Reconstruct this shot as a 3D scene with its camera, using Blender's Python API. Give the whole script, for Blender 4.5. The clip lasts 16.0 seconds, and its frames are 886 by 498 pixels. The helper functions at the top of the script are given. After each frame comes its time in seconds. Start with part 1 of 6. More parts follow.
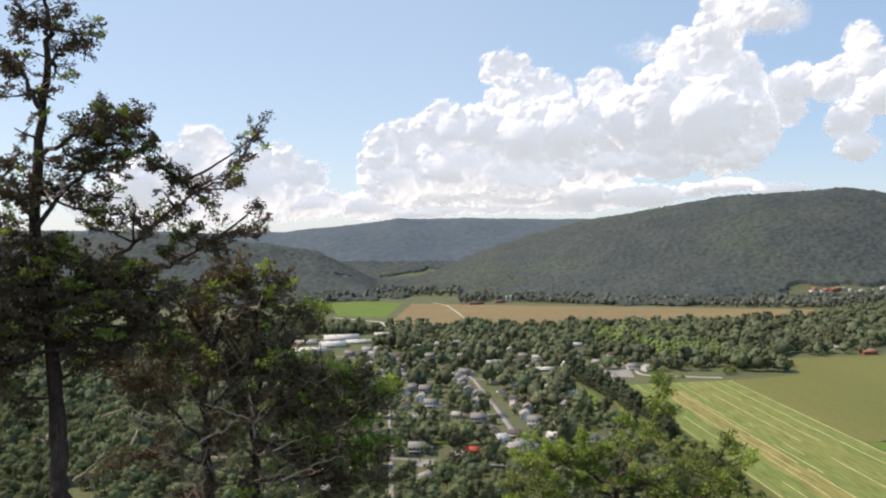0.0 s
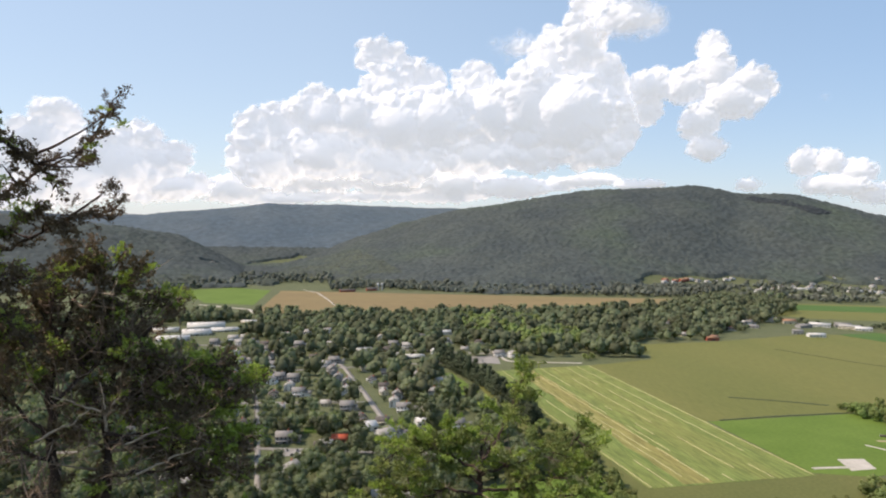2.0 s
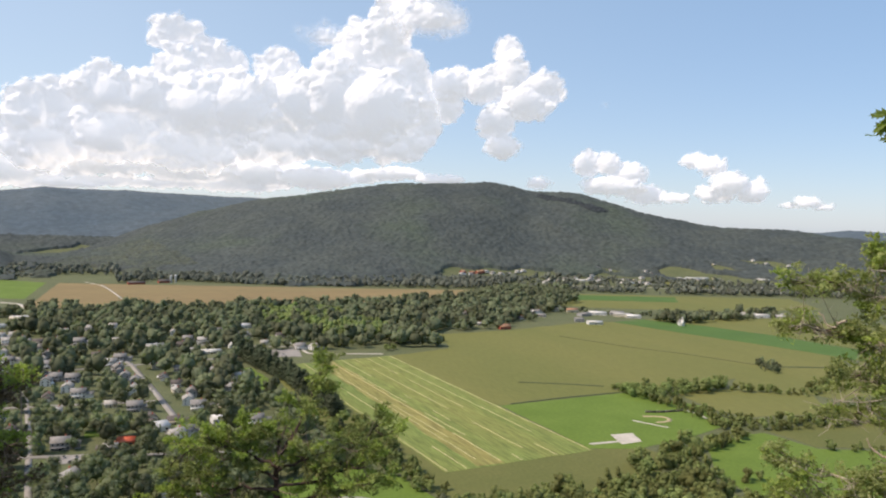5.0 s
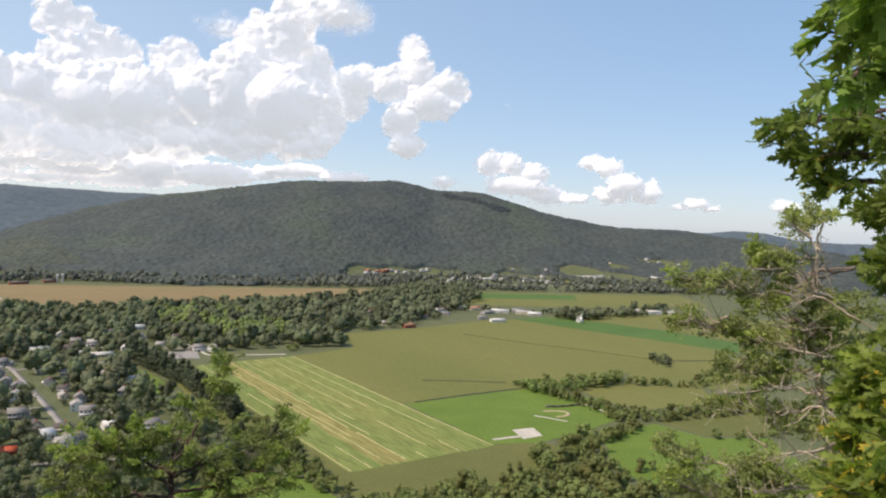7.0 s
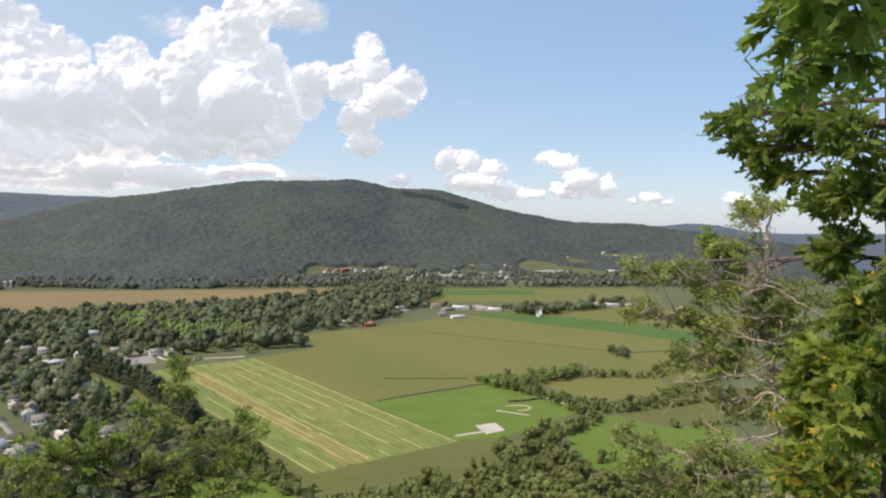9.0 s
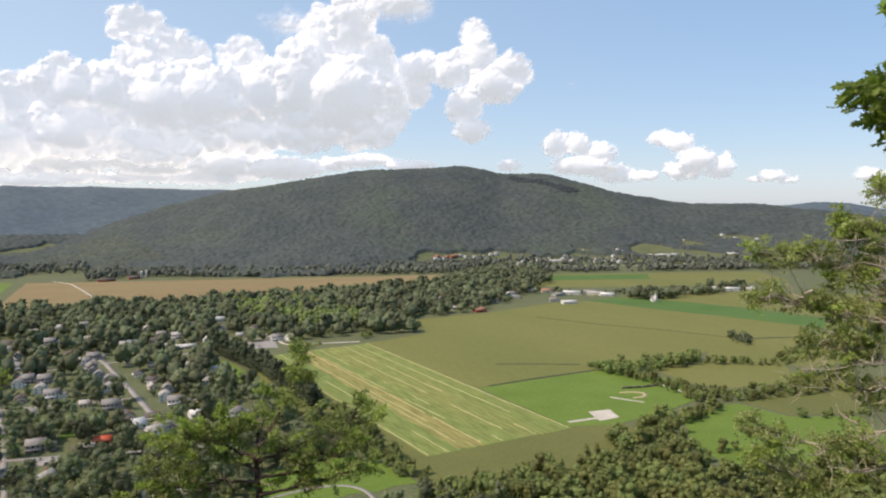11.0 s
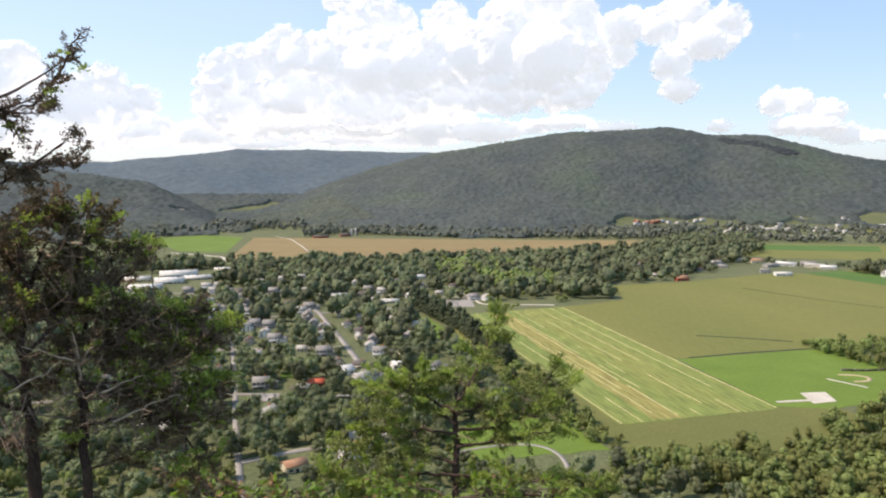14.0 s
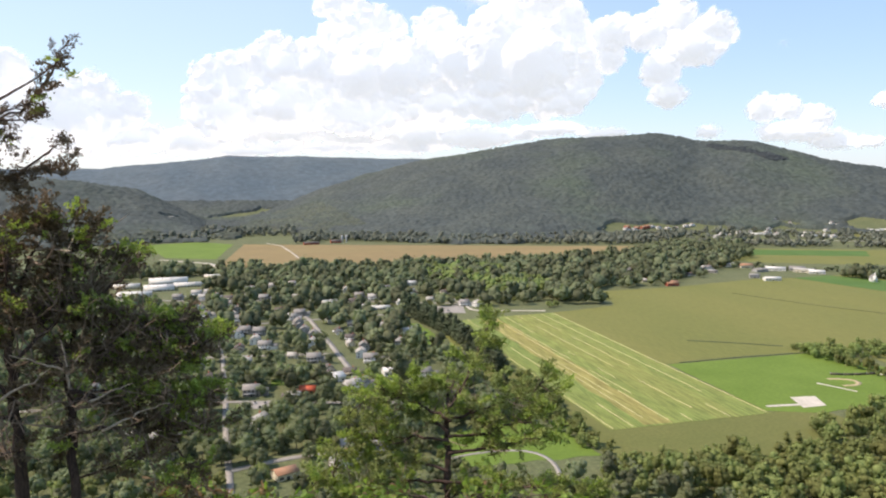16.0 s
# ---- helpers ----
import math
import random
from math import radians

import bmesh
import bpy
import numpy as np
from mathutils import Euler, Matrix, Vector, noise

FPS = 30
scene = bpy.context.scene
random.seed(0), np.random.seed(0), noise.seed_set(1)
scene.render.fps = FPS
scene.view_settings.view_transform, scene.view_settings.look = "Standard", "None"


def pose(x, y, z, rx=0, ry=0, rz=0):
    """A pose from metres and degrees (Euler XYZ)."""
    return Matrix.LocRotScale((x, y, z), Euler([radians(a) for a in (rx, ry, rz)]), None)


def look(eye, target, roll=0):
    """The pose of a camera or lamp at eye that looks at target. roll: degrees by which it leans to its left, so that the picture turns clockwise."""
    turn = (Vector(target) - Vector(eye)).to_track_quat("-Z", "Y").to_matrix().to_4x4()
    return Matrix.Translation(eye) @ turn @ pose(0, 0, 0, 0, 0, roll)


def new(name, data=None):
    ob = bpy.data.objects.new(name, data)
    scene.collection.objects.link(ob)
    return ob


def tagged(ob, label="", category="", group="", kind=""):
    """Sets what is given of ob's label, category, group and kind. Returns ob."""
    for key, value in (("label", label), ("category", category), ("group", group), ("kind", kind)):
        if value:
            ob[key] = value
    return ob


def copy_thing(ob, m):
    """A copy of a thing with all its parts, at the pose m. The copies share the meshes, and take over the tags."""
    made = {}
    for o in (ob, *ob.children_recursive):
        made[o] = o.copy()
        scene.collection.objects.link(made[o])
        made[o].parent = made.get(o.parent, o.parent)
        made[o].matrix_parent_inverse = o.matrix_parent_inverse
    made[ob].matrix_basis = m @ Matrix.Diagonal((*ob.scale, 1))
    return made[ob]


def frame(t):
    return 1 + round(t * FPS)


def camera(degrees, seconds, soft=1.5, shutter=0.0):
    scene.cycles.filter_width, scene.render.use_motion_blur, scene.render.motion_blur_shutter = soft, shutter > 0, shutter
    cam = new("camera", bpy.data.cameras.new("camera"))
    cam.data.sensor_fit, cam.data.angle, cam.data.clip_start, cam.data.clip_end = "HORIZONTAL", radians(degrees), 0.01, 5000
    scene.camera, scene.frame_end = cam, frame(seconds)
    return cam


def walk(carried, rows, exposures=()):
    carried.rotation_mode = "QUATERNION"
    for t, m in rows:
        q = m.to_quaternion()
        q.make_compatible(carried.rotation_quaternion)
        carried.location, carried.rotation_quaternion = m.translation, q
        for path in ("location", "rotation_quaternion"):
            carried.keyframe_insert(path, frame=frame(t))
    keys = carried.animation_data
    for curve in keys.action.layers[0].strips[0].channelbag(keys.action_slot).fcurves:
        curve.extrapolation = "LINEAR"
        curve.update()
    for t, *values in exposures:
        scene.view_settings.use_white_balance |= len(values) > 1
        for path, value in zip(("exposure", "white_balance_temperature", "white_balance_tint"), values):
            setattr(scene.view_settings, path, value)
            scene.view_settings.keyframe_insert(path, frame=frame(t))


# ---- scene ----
# the camera: held by someone who turns on the spot at the brink of a cliff
EYE, ARM = 175.0, 0.15
cam = camera(61.0, 16.0, soft=2.15)
ROWS = [
    (0.0, -0.0, -0.9, 0.6), (0.5, -1.95, -1.1, 0.17), (1.0, -4.66, -1.34, -0.02),
    (1.5, -7.13, -1.61, -0.25), (2.0, -9.68, -1.83, -0.65), (2.5, -12.21, -2.04, -0.66),
    (3.0, -14.76, -2.19, -0.73), (3.5, -17.05, -2.38, -0.93), (4.0, -19.56, -2.5, -1.24),
    (4.5, -21.96, -2.36, -1.51), (5.0, -24.57, -2.13, -1.8), (5.2, -25.61, -2.06, -1.87),
    (6.35, -30.1, -1.98, -2.05), (7.5, -32.88, -1.95, -2.12), (8.2, -34.21, -1.93, -1.55),
    (9.25, -35.0, -2.1, -1.1), (10.3, -31.6, -2.38, -0.75), (10.5, -30.24, -2.55, -0.52),
    (11.0, -26.7, -3.24, 0.2), (11.5, -24.05, -3.94, 0.6), (12.0, -21.81, -4.53, 0.8),
    (12.5, -19.74, -4.96, 0.42), (13.0, -16.98, -5.35, -0.12), (13.5, -13.89, -5.67, -0.32),
    (14.0, -11.73, -6.04, -0.06), (14.5, -11.38, -6.22, 0.18), (15.0, -11.8, -6.14, 0.13),
    (15.5, -12.22, -5.84, 0.19), (16.0, -12.45, -5.57, 0.08),
]
walk(cam, [(t, pose(-ARM * math.sin(radians(yaw)), ARM * (math.cos(radians(yaw)) - 1), EYE, 90 + pitch, roll, yaw))
           for t, yaw, pitch, roll in ROWS],
     exposures=[(t, e, 7400, 20) for t, e in ((0.0, 0.14), (5.0, 0.1), (8.2, 0.1), (11.0, 0.11), (11.8, 0.12), (12.5, 0.26), (13.5, 0.33), (14.2, 0.42), (14.8, 0.44), (16.0, 0.44))])

# ---- light ----
SUN_AZ, SUN_EL = -84.0, 50.0            # degrees from the first look to the right, and above the horizon
world = bpy.data.worlds.new("world")
scene.world = world
world.use_nodes = True
wt = world.node_tree
sky = wt.nodes.new("ShaderNodeTexSky")
sky.sky_type, sky.sun_disc = "NISHITA", False
sky.sun_elevation, sky.sun_rotation = radians(SUN_EL), radians(SUN_AZ)
sky.altitude, sky.air_density, sky.dust_density, sky.ozone_density = 300, 1.0, 0.5, 1.6
wt.nodes["Background"].inputs["Strength"].default_value = 0.155
haze = wt.nodes.new("ShaderNodeMix")             # late-summer haze pales the blue
haze.data_type = "RGBA"
haze.inputs["Factor"].default_value = 0.56
away = wt.nodes.new("ShaderNodeTexGradient")     # thinner and bluer away from the sun
veil = wt.nodes.new("ShaderNodeMix")
veil.data_type = "RGBA"
veil.inputs["A"].default_value, veil.inputs["B"].default_value = (2.85, 4.4, 6.0, 1), (1.05, 2.7, 4.95, 1)
wt.links.new(away.outputs["Fac"], veil.inputs["Factor"])
wt.links.new(veil.outputs["Result"], haze.inputs["B"])
wt.links.new(sky.outputs["Color"], haze.inputs["A"])
wt.links.new(haze.outputs["Result"], wt.nodes["Background"].inputs["Color"])
lamp = bpy.data.lights.new("sun", "SUN")
lamp.energy, lamp.angle, lamp.color = 4.2, radians(0.53), (1.0, 0.93, 0.83)
sun = new("sun", lamp)
sun.matrix_world = look((0, 0, 400), (-math.sin(radians(SUN_AZ)) * 100, -math.cos(radians(SUN_AZ)) * 100, 400 - 100 * math.tan(radians(SUN_EL))))


# ---- materials ----
def mix_rgb(nt, kind, fac, a, b):
    n = nt.nodes.new("ShaderNodeMix")
    n.data_type, n.blend_type = "RGBA", kind
    for sock, v in ((n.inputs["Factor"], fac), (n.inputs["A"], a), (n.inputs["B"], b)):
        if hasattr(v, "is_output"):
            nt.links.new(v, sock)
        else:
            sock.default_value = (*v, 1) if isinstance(v, tuple) else v
    return n.outputs["Result"]


def value(nt, op, a, b=0.0):
    n = nt.nodes.new("ShaderNodeMath")
    n.operation = op
    for sock, v in ((n.inputs[0], a), (n.inputs[1], b)):
        if hasattr(v, "is_output"):
            nt.links.new(v, sock)
        else:
            sock.default_value = v
    return n.outputs[0]


def noise_of(nt, where, scale, detail=4.0, rough=0.6):
    n = nt.nodes.new("ShaderNodeTexNoise")
    n.inputs["Scale"].default_value, n.inputs["Detail"].default_value, n.inputs["Roughness"].default_value = scale, detail, rough
    nt.links.new(where, n.inputs["Vector"])
    return n.outputs["Fac"]


def stretch(nt, v, lo, hi):
    n = nt.nodes.new("ShaderNodeMapRange")
    n.inputs["From Min"].default_value, n.inputs["From Max"].default_value = lo, hi
    nt.links.new(v, n.inputs["Value"])
    return n.outputs["Result"]


def mat(name, a, b, scale, rough=0.9, fine=0.0, amount=0.35, bump=0.0, vary=0.0, tint=None, leaf=0.0, metal=0.0, squash=None, third=None):
    """Colour a to b by a coarse noise, a finer one on top, and by chance from object to object (vary) or island to island."""
    m = bpy.data.materials.new(name)
    m.use_nodes = True
    nt = m.node_tree
    bsdf = nt.nodes["Principled BSDF"]
    where = nt.nodes.new("ShaderNodeNewGeometry").outputs["Position"]
    if squash:
        mp = nt.nodes.new("ShaderNodeMapping")
        mp.inputs["Scale"].default_value, mp.inputs["Rotation"].default_value = squash[:3], (0, 0, radians(squash[3]))
        nt.links.new(where, mp.inputs["Vector"])
        where = mp.outputs["Vector"]
    n1 = noise_of(nt, where, scale)
    col = mix_rgb(nt, "MIX", stretch(nt, n1, 0.34, 0.66), a, b)
    if third:
        col = mix_rgb(nt, "MIX", stretch(nt, noise_of(nt, where, scale * 0.37, 3.0), 0.52, 0.74), col, third)
    fine = fine or scale * 9
    n2 = noise_of(nt, where, fine, 3.0)
    dark = mix_rgb(nt, "MULTIPLY", 1.0, col, (1 - amount,) * 3)
    lite = mix_rgb(nt, "MULTIPLY", 1.0, col, (1 + amount,) * 3)
    col = mix_rgb(nt, "MIX", stretch(nt, n2, 0.3, 0.7), dark, lite)
    if vary:
        rnd = nt.nodes.new("ShaderNodeObjectInfo").outputs["Random"]
        if tint:
            at = nt.nodes.new("ShaderNodeAttribute")
            at.attribute_name = tint
            rnd = value(nt, "FRACT", value(nt, "ADD", rnd, at.outputs["Fac"]))
        isl = nt.nodes.new("ShaderNodeNewGeometry").outputs["Random Per Island"]
        hsv = nt.nodes.new("ShaderNodeHueSaturation")
        nt.links.new(col, hsv.inputs["Color"])
        nt.links.new(value(nt, "ADD", value(nt, "MULTIPLY", rnd, vary * 0.050), 0.5 - vary * 0.020), hsv.inputs["Hue"])
        nt.links.new(value(nt, "ADD", value(nt, "ADD", value(nt, "MULTIPLY", rnd, vary), 1 - vary * 0.55),
                           value(nt, "MULTIPLY", isl, vary * 0.2)), hsv.inputs["Value"])
        col = hsv.outputs["Color"]
    nt.links.new(col, bsdf.inputs["Base Color"])
    bsdf.inputs["Roughness"].default_value, bsdf.inputs["Metallic"].default_value = rough, metal
    bsdf.inputs["Specular IOR Level"].default_value = 0.25
    if bump:
        bp = nt.nodes.new("ShaderNodeBump")
        bp.inputs["Strength"].default_value, bp.inputs["Distance"].default_value = 0.7, bump
        nt.links.new(n2, bp.inputs["Height"])
        nt.links.new(bp.outputs["Normal"], bsdf.inputs["Normal"])
    if leaf:
        tr = nt.nodes.new("ShaderNodeBsdfTranslucent")
        nt.links.new(mix_rgb(nt, "MULTIPLY", 1.0, col, (1.1, 1.25, 0.6)), tr.inputs["Color"])
        sh = nt.nodes.new("ShaderNodeMixShader")
        sh.inputs["Fac"].default_value = leaf
        nt.links.new(bsdf.outputs[0], sh.inputs[1])
        nt.links.new(tr.outputs[0], sh.inputs[2])
        nt.links.new(sh.outputs[0], nt.nodes["Material Output"].inputs["Surface"])
    return m


GRASS = mat("meadow_grass", (0.088, 0.105, 0.048), (0.112, 0.124, 0.058), 0.02, fine=0.35)
# hill canopy: its blue-grey cast is distance haze mixed into the base colour
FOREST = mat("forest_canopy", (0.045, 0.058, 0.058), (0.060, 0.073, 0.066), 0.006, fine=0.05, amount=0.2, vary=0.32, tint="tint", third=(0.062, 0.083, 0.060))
FOREST_NEAR = mat("patchy_hill_woods", (0.044, 0.056, 0.046), (0.066, 0.076, 0.053), 0.01, fine=0.06, amount=0.3, vary=0.6, tint="tint")
# ridge canopy: stronger blue haze of the distance painted into the colour
FOREST_HAZED = mat("hazed_forest_canopy", (0.068, 0.098, 0.120), (0.080, 0.107, 0.124), 0.004, fine=0.03, amount=0.14, vary=0.2, tint="tint")
LEAVES = mat("broadleaf_foliage", (0.122, 0.146, 0.092), (0.190, 0.212, 0.120), 0.05, fine=1.2, vary=0.72, tint="tint", leaf=0.4)
PINE = mat("dark_conifer_needles", (0.044, 0.060, 0.034), (0.064, 0.080, 0.042), 0.1, fine=1.5, vary=0.4, tint="tint", leaf=0.05)
WOODS = mat("sunny_woodland_foliage", (0.138, 0.172, 0.062), (0.205, 0.226, 0.078), 0.05, fine=1.2, vary=0.7, tint="tint", leaf=0.3)
# foliage of the far belts, greyed by haze that is in the base colour
HAZY = mat("hazed_broadleaf_foliage", (0.108, 0.124, 0.104), (0.158, 0.172, 0.132), 0.02, fine=0.6, vary=0.5, tint="tint", leaf=0.2)
SHRUB = mat("bright_scrub_foliage", (0.160, 0.215, 0.070), (0.195, 0.242, 0.082), 0.05, fine=1.2, vary=0.5, tint="tint", leaf=0.2)
# darker canopy colour that stands in for shade on the hill's shoulder
SHADED_CANOPY = mat("shaded_canopy", (0.027, 0.036, 0.041), (0.038, 0.046, 0.049), 0.02, fine=0.1, amount=0.2)
BARK = mat("rough_brown_bark", (0.07, 0.05, 0.04), (0.12, 0.09, 0.07), 3.0, fine=30, amount=0.5, bump=0.01)
CEDAR_BARK = mat("shredding_red_cedar_bark", (0.036, 0.023, 0.018), (0.078, 0.050, 0.039), 5.0, fine=60, amount=0.5, bump=0.006, squash=(1, 1, 0.2, 0))
DEAD = mat("bleached_dead_wood", (0.28, 0.215, 0.155), (0.42, 0.34, 0.26), 6.0, fine=50, amount=0.3, bump=0.003)
DRY = mat("dry_brown_twigs", (0.15, 0.108, 0.080), (0.31, 0.235, 0.175), 6.0, fine=50, amount=0.3)
TWIG = mat("grey_brown_twigs", (0.28, 0.24, 0.18), (0.45, 0.39, 0.31), 6.0, fine=50, amount=0.3)
CEDAR = mat("dark_cedar_foliage", (0.112, 0.084, 0.054), (0.168, 0.124, 0.080), 1.3, fine=9, amount=0.4, vary=0.4, leaf=0.10, third=(0.195, 0.122, 0.090))
# lit counterpart of the cedar foliage, sunlight painted into its colour
CEDAR_SUNLIT = mat("sunlit_cedar_tips", (0.218, 0.282, 0.068), (0.310, 0.372, 0.098), 1.3, fine=9, vary=0.3, leaf=0.35)
CEDAR_LIGHT = mat("pale_cedar_foliage", (0.275, 0.330, 0.130), (0.400, 0.440, 0.190), 1.3, fine=9, amount=0.4, vary=0.4, leaf=0.42)
CEDAR_GREEN = mat("dull_green_cedar_foliage", (0.168, 0.206, 0.066), (0.245, 0.285, 0.092), 1.3, fine=9, amount=0.4, vary=0.4, leaf=0.2, third=(0.135, 0.100, 0.060))
OAK = mat("glossy_oak_leaf", (0.135, 0.205, 0.046), (0.205, 0.285, 0.064), 2.0, fine=14, vary=0.5, leaf=0.44, rough=0.5)
# brighter copy of the oak leaf: sunlight on the lower leaves as colour
OAK_SUNLIT = mat("sunlit_oak_leaf", (0.190, 0.270, 0.052), (0.270, 0.345, 0.068), 2.0, fine=14, vary=0.4, leaf=0.5, rough=0.6)
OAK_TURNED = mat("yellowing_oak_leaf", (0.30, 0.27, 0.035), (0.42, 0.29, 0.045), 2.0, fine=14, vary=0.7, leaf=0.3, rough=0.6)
RUST = mat("rust_brown_leaf", (0.19, 0.12, 0.065), (0.30, 0.20, 0.11), 2.0, fine=14, vary=0.6, leaf=0.25)
HAY = mat("mown_hay_stubble", (0.130, 0.180, 0.046), (0.172, 0.200, 0.054), 0.03, fine=0.5, squash=(1, 0.08, 1, -2), third=(0.235, 0.212, 0.066))
SUNBURNT = mat("sunburnt_hay", (0.200, 0.194, 0.060), (0.250, 0.214, 0.072), 0.03, fine=0.5, squash=(1, 0.08, 1, -2))
SWATH = mat("raked_straw_swath", (0.30, 0.285, 0.135), (0.41, 0.38, 0.20), 0.2, fine=1.5)
TAN = mat("ripening_corn", (0.129, 0.140, 0.039), (0.152, 0.154, 0.045), 0.009, fine=0.3, amount=0.12, squash=(1, 0.25, 1, 35))
OLIVE = mat("dense_olive_crop", (0.105, 0.118, 0.034), (0.125, 0.130, 0.040), 0.015, fine=0.4, amount=0.15)
BROWN = mat("brown_stubble_field", (0.190, 0.140, 0.068), (0.225, 0.170, 0.078), 0.006, fine=0.15, amount=0.14, squash=(0.2, 1, 1, 15), third=(0.195, 0.180, 0.075))
DITCH = mat("rank_ditch_grass", (0.072, 0.080, 0.030), (0.094, 0.098, 0.038), 0.05, fine=0.6)
LAWN = mat("vivid_mown_lawn", (0.092, 0.152, 0.022), (0.115, 0.180, 0.030), 0.02, fine=0.3, amount=0.12)
CLOVER = mat("deep_green_clover", (0.058, 0.120, 0.026), (0.075, 0.142, 0.032), 0.01, fine=0.3, amount=0.12)
SAND = mat("raked_infield_sand", (0.36, 0.29, 0.17), (0.44, 0.36, 0.22), 0.1, fine=1.0, amount=0.1)
ASPHALT = mat("worn_pale_asphalt", (0.23, 0.215, 0.195), (0.29, 0.275, 0.25), 0.05, fine=0.8, amount=0.15)
GRAVEL = mat("pale_gravel", (0.40, 0.37, 0.31), (0.52, 0.48, 0.42), 0.08, fine=1.0, amount=0.15)
WHITE = mat("white_clapboard_paint", (0.60, 0.60, 0.57), (0.70, 0.69, 0.66), 0.3, fine=2.0, amount=0.06, rough=0.6)
CREAM = mat("cream_painted_siding", (0.58, 0.52, 0.40), (0.66, 0.60, 0.47), 0.3, fine=2.0, amount=0.06, rough=0.6)
BRICKRED = mat("red_brick_and_paint", (0.30, 0.075, 0.05), (0.36, 0.10, 0.065), 0.5, fine=4.0, amount=0.15)
GREYWALL = mat("grey_blue_siding", (0.27, 0.27, 0.265), (0.35, 0.345, 0.335), 0.3, fine=2.0, amount=0.06, rough=0.6)
ROOF_GREY = mat("grey_asphalt_shingles", (0.19, 0.185, 0.175), (0.26, 0.25, 0.235), 0.3, fine=3.0, amount=0.12)
ROOF_DARK = mat("dark_brown_shingles", (0.085, 0.075, 0.07), (0.13, 0.115, 0.105), 0.3, fine=3.0, amount=0.12)
ROOF_WHITE = mat("white_membrane_roof", (0.50, 0.49, 0.465), (0.62, 0.61, 0.58), 0.05, fine=0.6, amount=0.08)
ROOF_PALE = mat("pale_weathered_roof", (0.29, 0.28, 0.26), (0.40, 0.385, 0.355), 0.3, fine=3.0, amount=0.12)
ROOF_RED = mat("orange_red_metal_roof", (0.55, 0.115, 0.065), (0.62, 0.15, 0.085), 0.2, fine=2.0, amount=0.08, rough=0.5)
ROOF_RUST = mat("weathered_orange_roof", (0.30, 0.165, 0.105), (0.37, 0.21, 0.13), 0.2, fine=2.0, amount=0.1)
GLASS = mat("dark_window_glass", (0.03, 0.035, 0.04), (0.05, 0.055, 0.06), 0.3, rough=0.15)
STEEL = mat("galvanised_steel", (0.45, 0.46, 0.47), (0.58, 0.59, 0.60), 0.5, rough=0.4, metal=0.7)


def cloud_material():
    m = bpy.data.materials.new("sunlit_cloud")
    m.use_nodes = True
    nt = m.node_tree
    nt.nodes.remove(nt.nodes["Principled BSDF"])
    def node(kind, **inputs):
        n = nt.nodes.new(kind)
        for k, v in inputs.items():
            n.inputs[k.replace("_", " ")].default_value = v
        return n
    dif = node("ShaderNodeBsdfDiffuse", Color=(0.90, 0.90, 0.90, 1))
    tra = node("ShaderNodeBsdfTranslucent", Color=(0.70, 0.71, 0.72, 1))
    glow = node("ShaderNodeEmission", Color=(0.90, 0.95, 1.0, 1), Strength=0.315)
    body, lit, fade = node("ShaderNodeMixShader", Fac=0.42), nt.nodes.new("ShaderNodeAddShader"), nt.nodes.new("ShaderNodeMixShader")
    clear = nt.nodes.new("ShaderNodeBsdfTransparent")
    edge = nt.nodes.new("ShaderNodeAttribute")
    edge.attribute_name = "edge"
    for a, b in ((dif.outputs[0], body.inputs[1]), (tra.outputs[0], body.inputs[2]), (body.outputs[0], lit.inputs[0]), (glow.outputs[0], lit.inputs[1]),
                 (edge.outputs["Fac"], fade.inputs[0]), (clear.outputs[0], fade.inputs[1]), (lit.outputs[0], fade.inputs[2]),
                 (fade.outputs[0], nt.nodes["Material Output"].inputs["Surface"])):
        nt.links.new(a, b)
    return m


CLOUD = cloud_material()


# ---- building helpers ----
def mesh_of(name, V, F, smooth=False, attrs=None, mats=(), slots=None):
    """A mesh from an array of points and an array (or list) of faces."""
    V = np.asarray(V, np.float32)
    me = bpy.data.meshes.new(name)
    if isinstance(F, np.ndarray):
        k = F.shape[1]
        me.vertices.add(len(V)), me.loops.add(F.size), me.polygons.add(len(F))
        me.vertices.foreach_set("co", V.ravel())
        me.loops.foreach_set("vertex_index", F.ravel().astype(np.int32))
        me.polygons.foreach_set("loop_start", np.arange(0, F.size, k, dtype=np.int32))
        me.polygons.foreach_set("loop_total", np.full(len(F), k, np.int32))
    else:
        me.from_pydata(V.tolist(), [], F)
    if smooth:
        me.polygons.foreach_set("use_smooth", np.ones(len(me.polygons), bool))
    for key, data in (attrs or {}).items():
        at = me.attributes.new(key, "FLOAT", "POINT")
        at.data.foreach_set("value", np.asarray(data, np.float32).ravel())
    for m in mats:
        me.materials.append(m)
    if slots is not None:
        me.polygons.foreach_set("material_index", np.asarray(slots, np.int32))
    me.update()
    me.validate()
    return me


def part(name, data, material, parent, label=""):
    """A mesh (or a bmesh) as one object under a thing or a part."""
    if isinstance(data, bmesh.types.BMesh):
        me = bpy.data.meshes.new(name)
        data.to_mesh(me)
        data.free()
        data = me
    if material and not data.materials:
        data.materials.append(material)
    ob = new(name, data)
    ob.parent = parent
    return tagged(ob, label)


def join(pieces):
    """One array of points and of faces out of many."""
    V, F, n = [], [], 0
    for v, f in pieces:
        V.append(v), F.append(f + n)
        n += len(v)
    return np.concatenate(V), np.concatenate(F)


